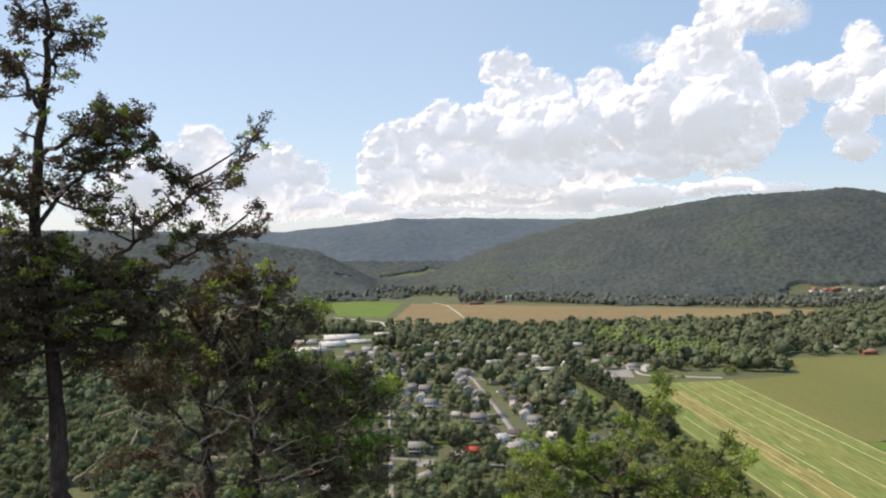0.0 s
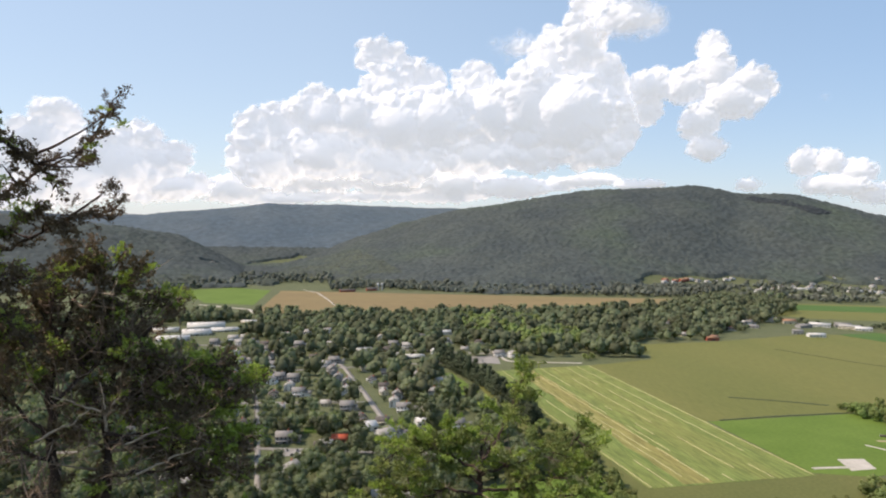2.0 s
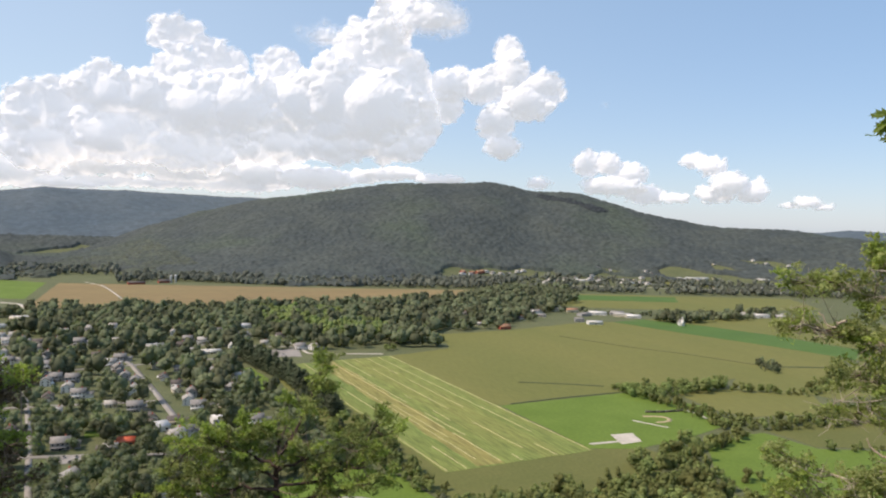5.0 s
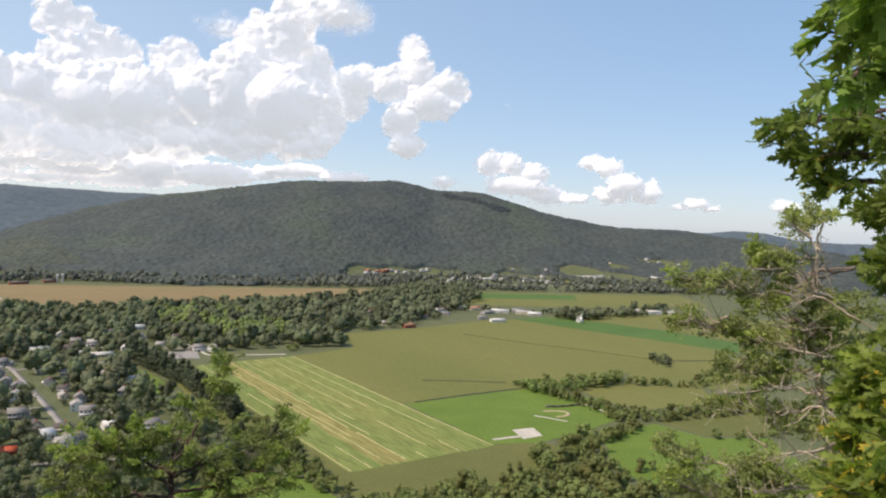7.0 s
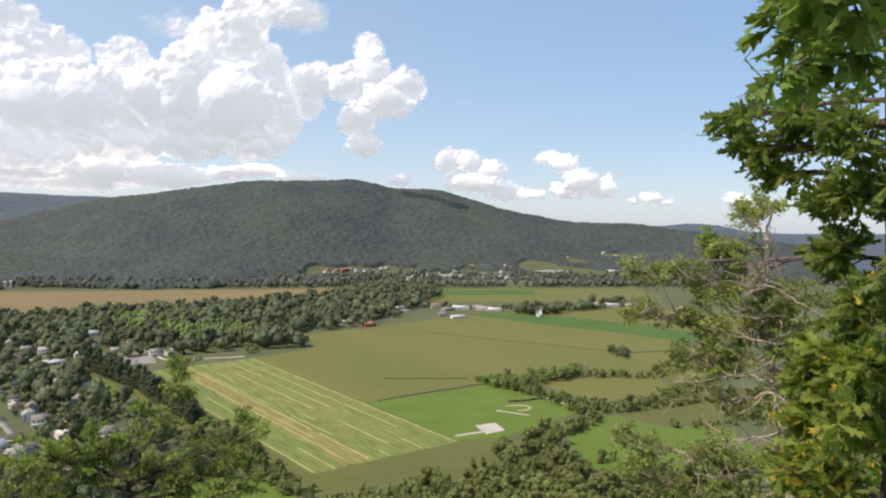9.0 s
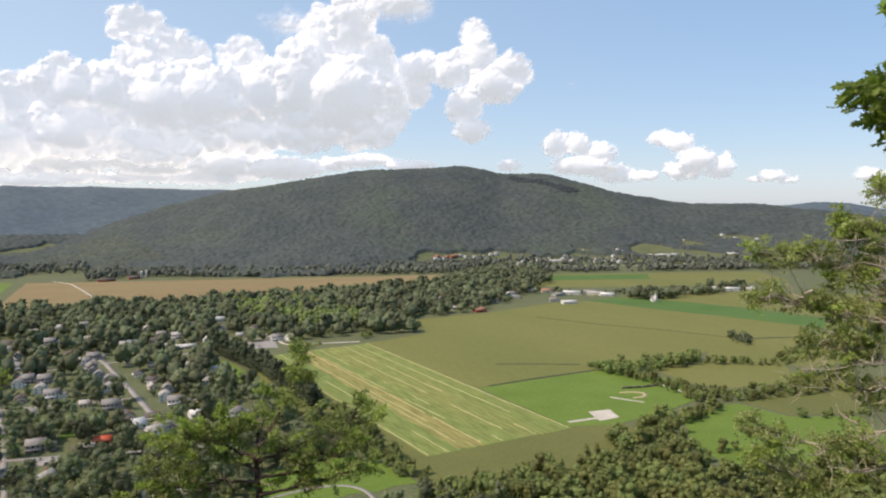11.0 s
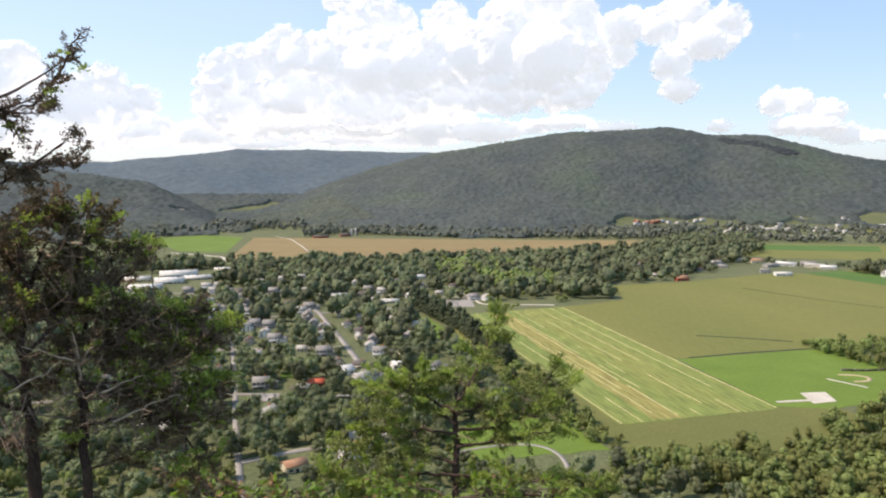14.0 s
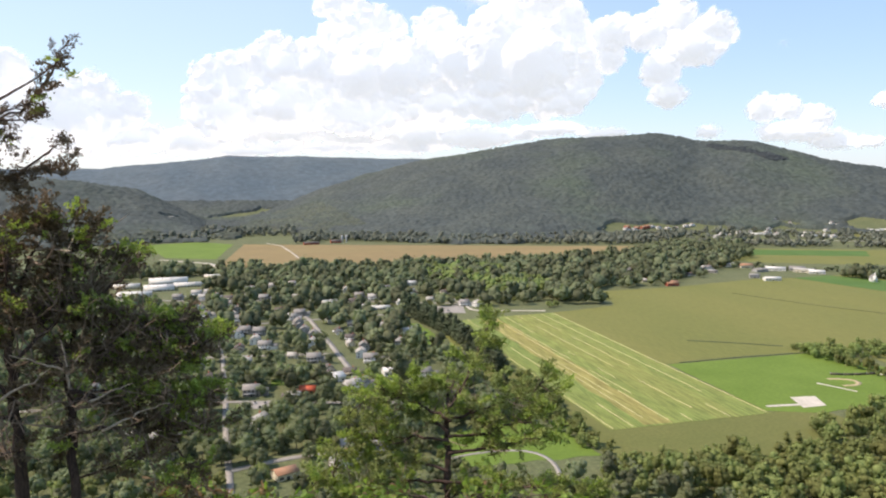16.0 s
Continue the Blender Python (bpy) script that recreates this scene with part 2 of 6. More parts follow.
BOX_F = np.array([(0, 3, 2, 1), (4, 5, 6, 7), (0, 1, 5, 4), (1, 2, 6, 5), (2, 3, 7, 6), (3, 0, 4, 7)])


def box(x0, x1, y0, y1, z0, z1):
    return np.array([(x0, y0, z0), (x1, y0, z0), (x1, y1, z0), (x0, y1, z0), (x0, y0, z1), (x1, y0, z1), (x1, y1, z1), (x0, y1, z1)], float), BOX_F.copy()


def tube(P, radii, sides=7):
    """A tapered tube along the points P."""
    P, n = np.asarray(P, float), len(P)
    T = np.gradient(P, axis=0)
    T /= np.linalg.norm(T, axis=1, keepdims=True) + 1e-9
    up = np.where(np.abs(T[:, 2:3]) > 0.9, (1.0, 0, 0), (0, 0, 1.0))
    A = np.cross(T, up)
    A /= np.linalg.norm(A, axis=1, keepdims=True) + 1e-9
    B = np.cross(T, A)
    w = np.linspace(0, 2 * np.pi, sides, endpoint=False)
    r = np.asarray(radii, float)[:, None, None]
    V = (P[:, None] + r * (np.cos(w)[None, :, None] * A[:, None] + np.sin(w)[None, :, None] * B[:, None])).reshape(-1, 3)
    i, j = np.meshgrid(np.arange(n - 1), np.arange(sides), indexing="ij")
    k = (j + 1) % sides
    F = np.stack([i * sides + j, i * sides + k, (i + 1) * sides + k, (i + 1) * sides + j], -1).reshape(-1, 4)
    return V, F


def wander(p, q, n, amp, rng, rise=0.0):
    """A crooked line from p to q, bowed upwards or (minus) downwards in its middle."""
    s = np.linspace(0, 1, n)[:, None]
    p, q = np.asarray(p, float), np.asarray(q, float)
    L = np.linalg.norm(q - p)
    P = p + (q - p) * s
    env = np.sin(np.pi * s)
    P = P + env * rng.normal(0, amp * L, (n, 3)) * 0.22 + env * rng.normal(0, amp * L, 3)
    P[:, 2:] += env * rise * L
    return P


def hash01(i, j, seed):
    h = (i.astype(np.int64) * 374761393 + j.astype(np.int64) * 668265263 + seed * 1442695041) & 0xFFFFFFFF
    h = ((h ^ (h >> 13)) * 1274126177) & 0xFFFFFFFF
    h = ((h ^ (h >> 16)) * 2246822519) & 0xFFFFFFFF
    return ((h ^ (h >> 15)) & 0xFFFFFF) / float(0x1000000)


def vnoise(x, y, seed=0):
    i, j = np.floor(x), np.floor(y)
    u, v = x - i, y - j
    u, v = u * u * (3 - 2 * u), v * v * (3 - 2 * v)
    a, b, c, d = (hash01(i + p, j + q, seed) for q in (0, 1) for p in (0, 1))
    return (a * (1 - u) + b * u) * (1 - v) + (c * (1 - u) + d * u) * v


def fbm(x, y, octaves=4, seed=0):
    out, amp, tot = 0.0, 1.0, 0.0
    for o in range(octaves):
        out, tot = out + amp * vnoise(x * 2 ** o, y * 2 ** o, seed + o), tot + amp
        amp *= 0.5
    return out / tot


def cells(x, y, seed=0):
    """Distance to the nearest of a jittered lattice's points, and that point's own chance number."""
    i, j = np.floor(x), np.floor(y)
    best, who = np.full(x.shape, 9.0), np.zeros(x.shape)
    for p in (-1, 0, 1):
        for q in (-1, 0, 1):
            a, b = i + p, j + q
            d = np.hypot(a + hash01(a, b, seed) - x, b + hash01(a, b, seed + 7) - y)
            near = d < best
            best, who = np.where(near, d, best), np.where(near, hash01(a, b, seed + 13), who)
    return best, who


def inside(P, poly):
    x, y = P[:, 0], P[:, 1]
    res = np.zeros(len(P), bool)
    for (x0, y0), (x1, y1) in zip(poly, poly[1:] + poly[:1]):
        cross = ((y0 > y) != (y1 > y)) & (x < (x1 - x0) * (y - y0) / ((y1 - y0) or 1e-9) + x0)
        res ^= cross
    return res


def at(az, el, d):
    """The point d metres off from the first eye, az degrees right of the first look and el above the horizon."""
    a, e = radians(az), radians(el)
    return np.array([d * math.sin(a) * math.cos(e), d * math.cos(a) * math.cos(e), EYE + d * math.sin(e)])


# ---- the lie of the land ----
# each hill: azimuths, heights of its crest above the horizon in degrees, azimuths, distance of its toe, of its crest
HILLS = [
    ((-12, -4, 0, 3, 6.5, 11.2, 14.4, 16.3, 18.8, 20.5, 22, 25, 27.8, 29.5, 31, 34.7, 37.2, 39.9, 43.5, 46, 50, 54, 62),
     (-4.5, -3.3, -2.3, -1.0, 0.1, 1.3, 1.68, 1.95, 2.31, 2.6, 2.75, 2.75, 2.95, 2.75, 2.45, 2.42, 1.75, 1.16, .44, .16, 0, -.6, -1.3),
     (-12, 0, 5, 10, 14, 18, 22, 26, 30, 35, 45, 62), (2500, 2380, 2180, 2040, 1985, 2010, 2120, 2280, 2420, 2530, 2600, 2640), (3300, 3280, 3250, 3230, 3200, 3200, 3200, 3220, 3240, 3270, 3300, 3300)),
    ((-60, -26, -20, -15, -12, -8.5, -3.8, 2, 7.8, 11, 16, 24), (0.6, .2, 0, .3, .58, 1.02, 1.46, 1.49, 1.36, 1.36, 1.0, -1),
     (-60, 30), (3150, 3150), (4130, 4130)),
    ((-60, -30, -23.7, -18.8, -12, -4, 5), (0.9, .75, .82, .62, .5, .2, -1), (-60, 30), (4100, 4100), (4400, 4400)),
    ((-60, -30, -20, -16, -14.3, -12.2, -9.3, -7.8, -6, -4), (1.5, .9, .5, .25, -.06, -.5, -1.1, -1.92, -2.8, -4.2),
     (-60, 0), (2150, 2150), (2750, 2750)),
    ((40, 46, 48, 50.8, 52.9, 55, 57.2, 62, 70, 90), (-1.5, -.2, .1, -.03, .3, .25, -.3, -.35, 0, .6), (30, 90), (3400, 3400), (4250, 4250)),
]


FINE = np.arange(-180, 180.01, 0.2)


def eased(A, E, width):
    """The table E over the azimuths A, with its kinks rounded off over some degrees."""
    k = np.exp(-0.5 * (np.arange(-60, 61) * 0.2 / width) ** 2)
    e = np.interp(FINE, A, E)
    return np.convolve(np.pad(e, 60, mode="edge"), k / k.sum(), mode="valid")


SLOPES = [(eased(A, E, 0.35), eased(B, T, 2.5), eased(B, C, 2.5)) for A, E, B, T, C in HILLS]


def lie(x, y):
    """The ground's height."""
    az, r = np.degrees(np.arctan2(x, y)), np.hypot(x, y)
    z = np.zeros(np.shape(x))
    for (A, *_), (E, T, C) in zip(HILLS, SLOPES):
        crest, toe = np.interp(az, FINE, C), np.interp(az, FINE, T)
        el = np.where((az < A[0]) | (az > A[-1]), -5, np.interp(az, FINE, E))
        top = np.maximum(EYE - 9 + crest * np.tan(np.radians(el)), 0)
        u = np.clip((r - toe) / (crest - toe), 0, 1)
        up = top * (0.5 * u + 0.5 * u * u * (3 - 2 * u))
        z = np.maximum(z, np.where(r > crest, top * np.clip(1 - (r - crest) / 600, 0, 1), up))
    z = z + (24 * (fbm(x / 240, y / 240, 3, 5) - 0.55) + 22 * (fbm(x / 620, y / 620, 2, 8) - 0.5)) * np.clip((z - 10) / 90, 0, 1) * np.clip((r - 1500) / 500, 0, 1)
    brink = 1.3 + 0.5 * np.sin(x * 0.9) + 0.25 * np.sin(x * 2.3 + 1)
    own = np.interp(y - brink, (0, 1.2, 3.5, 12, 40, 120, 250, 320), (173.3, 170.5, 168, 160, 125, 68, 9, 0))
    return np.maximum(z, own)


def lie1(x, y):
    return float(lie(np.array([float(x)]), np.array([float(y)]))[0])


def polar(az, r, height, name, material, close=False, smooth=True):
    a, rr = np.radians(az)[:, None], r if r.ndim == 2 else np.repeat(r[None], len(az), 0)
    x, y = np.sin(a) * rr, np.cos(a) * rr
    z, extra = height(x, y)
    n, k = x.shape
    V = np.stack([x, y, z], -1).reshape(-1, 3)
    i, j = np.meshgrid(np.arange(n if close else n - 1), np.arange(k - 1), indexing="ij")
    i2 = (i + 1) % n
    F = np.stack([i * k + j, i * k + j + 1, i2 * k + j + 1, i2 * k + j], -1).reshape(-1, 4)
    return mesh_of(name, V, F, smooth, extra, (material,))


ground_az = np.concatenate([np.arange(-180, -36, 4.0), np.arange(-36, 72, 0.6), np.arange(72, 180, 4.0)])
ground_r = np.concatenate([np.linspace(0.05, 14, 26), np.geomspace(15, 330, 60), np.geomspace(345, 4960, 120)])
ground = new("ground", polar(ground_az, ground_r, lambda x, y: (lie(x, y), None), "ground", GRASS, close=True))
tagged(ground, "green valley floor running up into hills and a cliff", "ground", kind="structure")


# open ground on the lower slopes, where no canopy stands
CLEARINGS = [[(-262, 3110), (-150, 3150), (-20, 3190), (-10, 3290), (-60, 3330), (-160, 3240), (-270, 3190)], [(-110, 2350), (-16, 2480), (70, 2300), (70, 2015), (-12, 1940), (-100, 2000)],
             [(-190, 2250), (-110, 2400), (-100, 2560), (-150, 2500)], [(920, 2040), (965, 2130), (1040, 2150), (1300, 2165), (1390, 2140), (1370, 2080), (1230, 2070), (1010, 2060)],
             [(1730, 2060), (1840, 2040), (1910, 1930), (1830, 1880), (1725, 1970)], [(1890, 1940), (1990, 1800), (2050, 1690), (1890, 1560), (1790, 1700), (1820, 1890)], [(1320, 2050), (1555, 2080), (1680, 1980), (1520, 1760), (1210, 1790)],
             [(1940, 2020), (2010, 1960), (1980, 1900), (1930, 1940)], [(2060, 1990), (2150, 1940), (2180, 1840), (2100, 1870)], [(-345, 2470), (-300, 2475), (-300, 2510), (-345, 2510)]]
rng = np.random.default_rng(58)
for k in range(17):                        # small pastures scattered over the lower slopes
    a, r, u, v = radians(rng.uniform(34, 54)), rng.uniform(2330, 2680), rng.uniform(35, 95), rng.uniform(14, 34)
    CLEARINGS.append([(r * math.sin(a) + u * math.cos(w) * math.cos(a) + v * math.sin(w) * math.sin(a), r * math.cos(a) - u * math.cos(w) * math.sin(a) + v * math.sin(w) * math.cos(a)) for w in np.linspace(0, 6.283, 13)[:-1]])
PASTURES = [tuple(np.mean(c, 0)) for c in CLEARINGS[-17:]]


def forest(name, hill, az0, az1, step, rows, crown, tall, material, label, span=None):
    """The closed canopy of a wooded hill, one crown beside the other over its slope; span: azimuths, first and last distances, where it is not toe to crest."""
    A, E, B, T, C = HILLS[hill]
    az = np.arange(az0, az1, step)
    if span:
        start, stop = np.interp(az, span[0], span[1]), np.interp(az, span[0], span[2])
    else:
        start = np.interp(az, B, T) + (np.interp(az, (18, 25, 32), (-70, -20, 0)) if hill == 0 else -70)
        stop = np.interp(az, B, C) + 130
    u = np.linspace(0, 1, rows)[None]
    r = (start + 60 * (fbm(az / 1.7, az * 0, 3, 3) - 0.5))[:, None] * (1 - u) + stop[:, None] * u
    def height(x, y):
        warp = fbm(x / 90, y / 90, 2, 61) * 40
        d, who = cells((x + warp) / crown, (y - warp) / crown, hill)
        d2, _ = cells(x / crown * 2.3, y / crown * 2.3, hill + 30)
        dome = np.sqrt(1 - np.minimum(d, 0.78) ** 2) * (0.55 + 0.6 * who) + 0.22 * (1 - d2) + 0.7 * fbm(x / 45, y / 45, 3, 71)
        if span:
            dome = dome * np.clip((fbm(x / 130, y / 130, 3, 91) - 0.36) * 9, 0, 1) - 0.1
        z = lie(x, y) + tall * dome
        z[:, 0] -= tall
        bare = np.zeros(x.size, bool)
        for c in CLEARINGS:
            bare |= inside(np.stack([x.ravel() + 9 * np.sin(y.ravel() / 17), y.ravel() + 9 * np.sin(x.ravel() / 21)], 1), c)
        z = np.where(bare.reshape(x.shape), z - tall - 6, z)
        return z, {"tint": who}
    ob = new(name, polar(az, r, height, name, material))
    return tagged(ob, label, "forest", kind="stuff")


forest("valley_mouth_forest", 0, -13, 7, 0.1, 90, 11.0, 10.0, FOREST_NEAR, "patchy woods with clearings in the mouth of the side valley", ((-13, -5, 0, 3, 5, 7), (2100, 2120, 2150, 2130, 2090, 2060), (2230, 2300, 3000, 2900, 2550, 2250)))
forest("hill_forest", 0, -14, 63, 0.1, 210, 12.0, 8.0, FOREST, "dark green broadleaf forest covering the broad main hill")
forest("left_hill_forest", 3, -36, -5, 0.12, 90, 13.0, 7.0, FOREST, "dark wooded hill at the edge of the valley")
forest("ridge_forest", 1, -36, 20, 0.12, 110, 18.0, 2.6, FOREST_HAZED, "hazy blue-green wooded ridge beyond the valley")
forest("far_ridge_forest", 2, -38, 2, 0.2, 40, 22.0, 4.0, FOREST_HAZED, "farthest pale blue wooded ridge")
# shadow below the crest, laid on as a strip of darker canopy
forest("shaded_canopy_patch", 0, 31.6, 37.0, 0.08, 24, 9.0, 12.0, SHADED_CANOPY, "dark shaded patch of canopy on the shoulder of the main hill", ((31.6, 33, 35, 36.2, 37), (3165, 3120, 3085, 3090, 3125), (3190, 3185, 3165, 3145, 3135)))
forest("down_valley_forest", 4, 41, 75, 0.15, 80, 18.0, 4.0, FOREST_HAZED, "low wooded ridge far down the valley")


# ---- clouds: heaped reliefs of puffs far behind the hills ----
def cloud(blobs, dist, label, seed, step=0.075, relief=80.0, fray=0.16, soft=0.26, flat=0.85, grain=1.0, lift=0.0):
    """A cumulus from its main heads (azimuth, elevation, half width, half height, in degrees), each beset with smaller and smaller round puffs."""
    rng = np.random.default_rng(seed)
    Bz = np.array(blobs, float)
    az = np.arange((Bz[:, 0] - Bz[:, 2]).min() - 0.9, (Bz[:, 0] + Bz[:, 2]).max() + 0.9, step)
    el = np.arange((Bz[:, 1] - Bz[:, 3]).min() - 0.7, (Bz[:, 1] + Bz[:, 3]).max() + 0.7, step)
    X, Y = np.meshgrid(az, el, indexing="ij")
    wx = X + fray * 2 * (fbm(X * 1.6, Y * 1.6, 4, seed) - 0.5) + fray * 1.2 * (fbm(X * 6, Y * 6, 2, seed + 3) - 0.5)
    wy = Y + fray * 2 * (fbm(X * 1.6, Y * 1.6, 4, seed + 50) - 0.5) + fray * 1.2 * (fbm(X * 6, Y * 6, 2, seed + 53) - 0.5)
    H, rim = np.zeros_like(X), np.full_like(X, -9.0)
    def puff(a, e, z, w, h):
        i0, i1 = np.searchsorted(az, (a - w - fray * 2, a + w + fray * 2))
        j0, j1 = np.searchsorted(el, (e - h - fray * 2, e + h + fray * 2))
        if i0 >= i1 or j0 >= j1:
            return
        q = ((wx[i0:i1, j0:j1] - a) / w) ** 2 + ((wy[i0:i1, j0:j1] - e) / h) ** 2
        H[i0:i1, j0:j1] = np.maximum(H[i0:i1, j0:j1], np.where(q < 1, z + min(w, h * 1.3) * np.sqrt(np.clip(1 - q, 0, 1)), 0))
        rim[i0:i1, j0:j1] = np.maximum(rim[i0:i1, j0:j1], (1 - np.sqrt(q)) * min(w, h))
    for a, e, w, h in Bz:
        big = min(w, h * 1.3)
        base = rng.uniform(0.0, 1.5)
        puff(a, e, base, w * 0.97, h * 0.97)
        for _ in range(int(8 + 7 * w * h / grain)):
            th, ro = rng.uniform(0, 6.283), math.sqrt(rng.uniform(0.02, 1))
            r = min(big, 2.0) * rng.uniform(0.22, 0.46) * min(1.0, grain)
            a1, e1, z1 = a + (w - r * 0.45) * ro * math.cos(th), e + (h - r * flat * 0.45) * ro * math.sin(th), base + big * 0.62 * math.sqrt(1 - 0.75 * ro * ro)
            puff(a1, e1, z1, r, r * flat)
            for _ in range(5):
                t2, r2 = rng.uniform(-0.6, 3.9), math.sqrt(rng.uniform(0.1, 1))
                rr = r * rng.uniform(0.3, 0.5)
                a2, e2, z2 = a1 + r * 0.82 * r2 * math.cos(t2), e1 + r * flat * 0.82 * r2 * math.sin(t2), z1 + r * 0.62 * math.sqrt(1 - 0.8 * r2 * r2)
                puff(a2, e2, z2, rr, rr * flat)
                for _ in range(3 if rr > 2.5 * step else 0):
                    t3, r3 = rng.uniform(-0.6, 3.9), rr * rng.uniform(0.32, 0.5)
                    puff(a2 + rr * 0.8 * math.cos(t3), e2 + rr * flat * 0.8 * math.sin(t3), z2 + rr * 0.3, r3, r3 * flat)
    for _ in range(2):
        q = np.pad(H, 1, mode="edge")
        H = (q[:-2, 1:-1] + q[2:, 1:-1] + q[1:-1, :-2] + q[1:-1, 2:] + 4 * q[1:-1, 1:-1]) / 8
    rim = rim + 0.22 * (fbm(X * 3.2, Y * 3.2, 4, seed + 80) - 0.5)
    live = rim > 0.0
    D = np.minimum(dist + 60 - relief * (H + 0.8 * fbm(X * 0.3, Y * 0.4, 2, seed + 9)), 4985)
    a, e = np.radians(X), np.radians(Y + lift)
    V = np.stack([D * np.sin(a) * np.cos(e), D * np.cos(a) * np.cos(e), EYE + D * np.sin(e)], -1).reshape(-1, 3)
    n, k = X.shape
    ok = live[:-1, :-1] | live[1:, :-1] | live[1:, 1:] | live[:-1, 1:]
    i, j = np.nonzero(ok)
    F = np.stack([i * k + j, (i + 1) * k + j, (i + 1) * k + j + 1, i * k + j + 1], -1)
    used = np.unique(F)
    back = np.full(n * k, -1)
    back[used] = np.arange(len(used))
    edge = np.clip(rim / (soft * (0.35 + 1.3 * fbm(X * 0.7, Y * 0.7, 2, seed + 31))), 0, 1)
    edge = (edge * edge * (3 - 2 * edge)).reshape(-1)
    ob = new("cloud", mesh_of("cloud", V[used], back[F], True, {"edge": edge[used]}, (CLOUD,)))
    return tagged(ob, label, "cloud", group="clouds over the hills", kind="structure")


cloud([(-3.3, 3.0, 4.3, .95), (.8, 3.5, 3.4, 1.1), (5.7, 3.3, 3.9, 1.1), (10.8, 3.2, 4.7, 1.1), (14.9, 2.9, 3.0, .9), (18.3, 3.2, 1.7, .6), (20.9, 3.5, 2.6, .6),
       (24.3, 3.1, 2.2, .5), (-5.9, 2.5, 2.6, 1.1), (-4, 1.8, 5.2, .5), (2.7, 2.1, 6.5, .5), (8.4, 2.2, 5.2, .6)],
      4940, "low bank of flattened white clouds along the skyline", 11, flat=0.5, soft=0.12, grain=0.8)
cloud([(-17.4, 6.7, 1.9, 1.7), (-18.4, 5.1, 2.6, 2.1), (-12.4, 5.6, 1.9, 1.5), (-10.8, 4.3, 2.1, 1.5), (-14, 3.9, 3.4, 2.1), (-16.8, 3.3, 3.9, 1.9), (-21.8, 3.8, 2.6, 1.9),
       (-19.9, 2.2, 6.5, 1.3), (-9.5, 2.6, 2.6, 1.1), (-12, 2, 4.3, .8), (-24.4, 2.6, 2.6, 1.3), (-22.5, 5, 1.3, 1.1)],
      4930, "white heaped cumulus behind the left-hand hills", 23)
cloud([(-4.3, 6.5, 1.9, 2.1), (-2.4, 7, 2.4, 2.1), (-3, 4.5, 3.9, 1.9), (.4, 8, 2.6, 2.1), (2.8, 8.1, 2.6, 2.1), (.8, 5.4, 3.9, 2.1), (5.2, 9.8, 1.9, 1.9), (6, 7.5, 3, 2.6),
       (4.8, 12.5, 2.1, 1.3), (7.1, 11.2, 1.6, 1.5), (8.7, 10.3, 1.4, 1.8), (9.1, 7.8, 3, 2.6), (11.9, 10.4, 1.9, 1.7), (13.2, 8.4, 3, 2.4), (5.7, 4.7, 4.7, 1.7),
       (11.2, 5.3, 4.7, 1.6), (16.1, 9, 2.6, 3.2), (18.1, 11.6, 2.4, 3.2), (20.1, 13.7, 1.9, 3), (19, 8.3, 3.7, 3.2), (21.5, 9.3, 2.4, 3.2), (20.4, 5.9, 3.2, 1.7),
       (16.1, 5.7, 3.4, 1.7), (22.5, 6.8, 1.7, 1.7)],
      4910, "towering white cumulus heap with grey hollows", 37)
cloud([(23.1, 15, 3, 1.7), (24.8, 14.7, 1.7, 1.3), (21.3, 16.1, 2.1, 1.3), (23.8, 17.7, 3.4, 1.7)], 4830, "soft grey-white cloud head", 41, soft=0.9)
cloud([(15.3, 13.2, 2.6, 1.1)], 4850, "thin greyish cloud shred", 43, soft=1.3)
cloud([(29.1, 12.8, 1.3, 1.2), (29.4, 11.1, 1.5, 1.7), (31.7, 10.3, 1.8, 1.2), (30.5, 9.1, 2.6, 1.7), (27.5, 10.1, 2.1, 1.5), (24.9, 10.2, 1.9, 1.4), (28.4, 7.6, 1.7, 1.5),
       (28.9, 5.7, 1.6, 1.1), (32.8, 9.7, .95, .77), (24.6, 8.6, 1.3, 1.5)], 4880, "ragged three-armed white cumulus", 53, step=0.055, grain=0.75)
cloud([(31.8, 3.1, 1.1, .6), (35.3, 4.6, 1.3, 1.1), (36.7, 4.6, 1.1, .95), (38.2, 3.8, 1.7, 1.1), (37, 3, 2.6, .9), (39.5, 2.4, 1.7, .9), (41.5, 2.2, 1.3, .5)],
      4900, "small white cumulus over the hill's shoulder", 61, step=0.055, grain=0.62)
cloud([(42.9, 4.9, 1.2, .7), (44.1, 4.5, 1.2, .9), (45.3, 3.3, 1.5, 1.1), (44.5, 2.5, 1.7, .8), (46.8, 2.7, 1.3, .95), (47.3, 3.4, .5, .6)],
      4900, "small white cumulus low over the ridge", 67, step=0.055, grain=0.62)
cloud([(49.3, 1.8, .95, .35), (50.4, 2.1, 1.2, .5), (51.3, 1.8, .8, .4)], 4900, "tiny flat-based white cloud", 71, step=0.055, grain=0.5)
cloud([(36.4, 8.9, .5, .4)], 4900, "tiny faint puff of cloud", 73, soft=1.0)
cloud([(56.2, 2, 1.2, .6)], 4900, "tiny flat-based white cloud", 79, step=0.055, grain=0.5)
cloud([(61.6, 2.2, 1.5, .7)], 4900, "tiny flat-based white cloud", 83, step=0.055, grain=0.5)


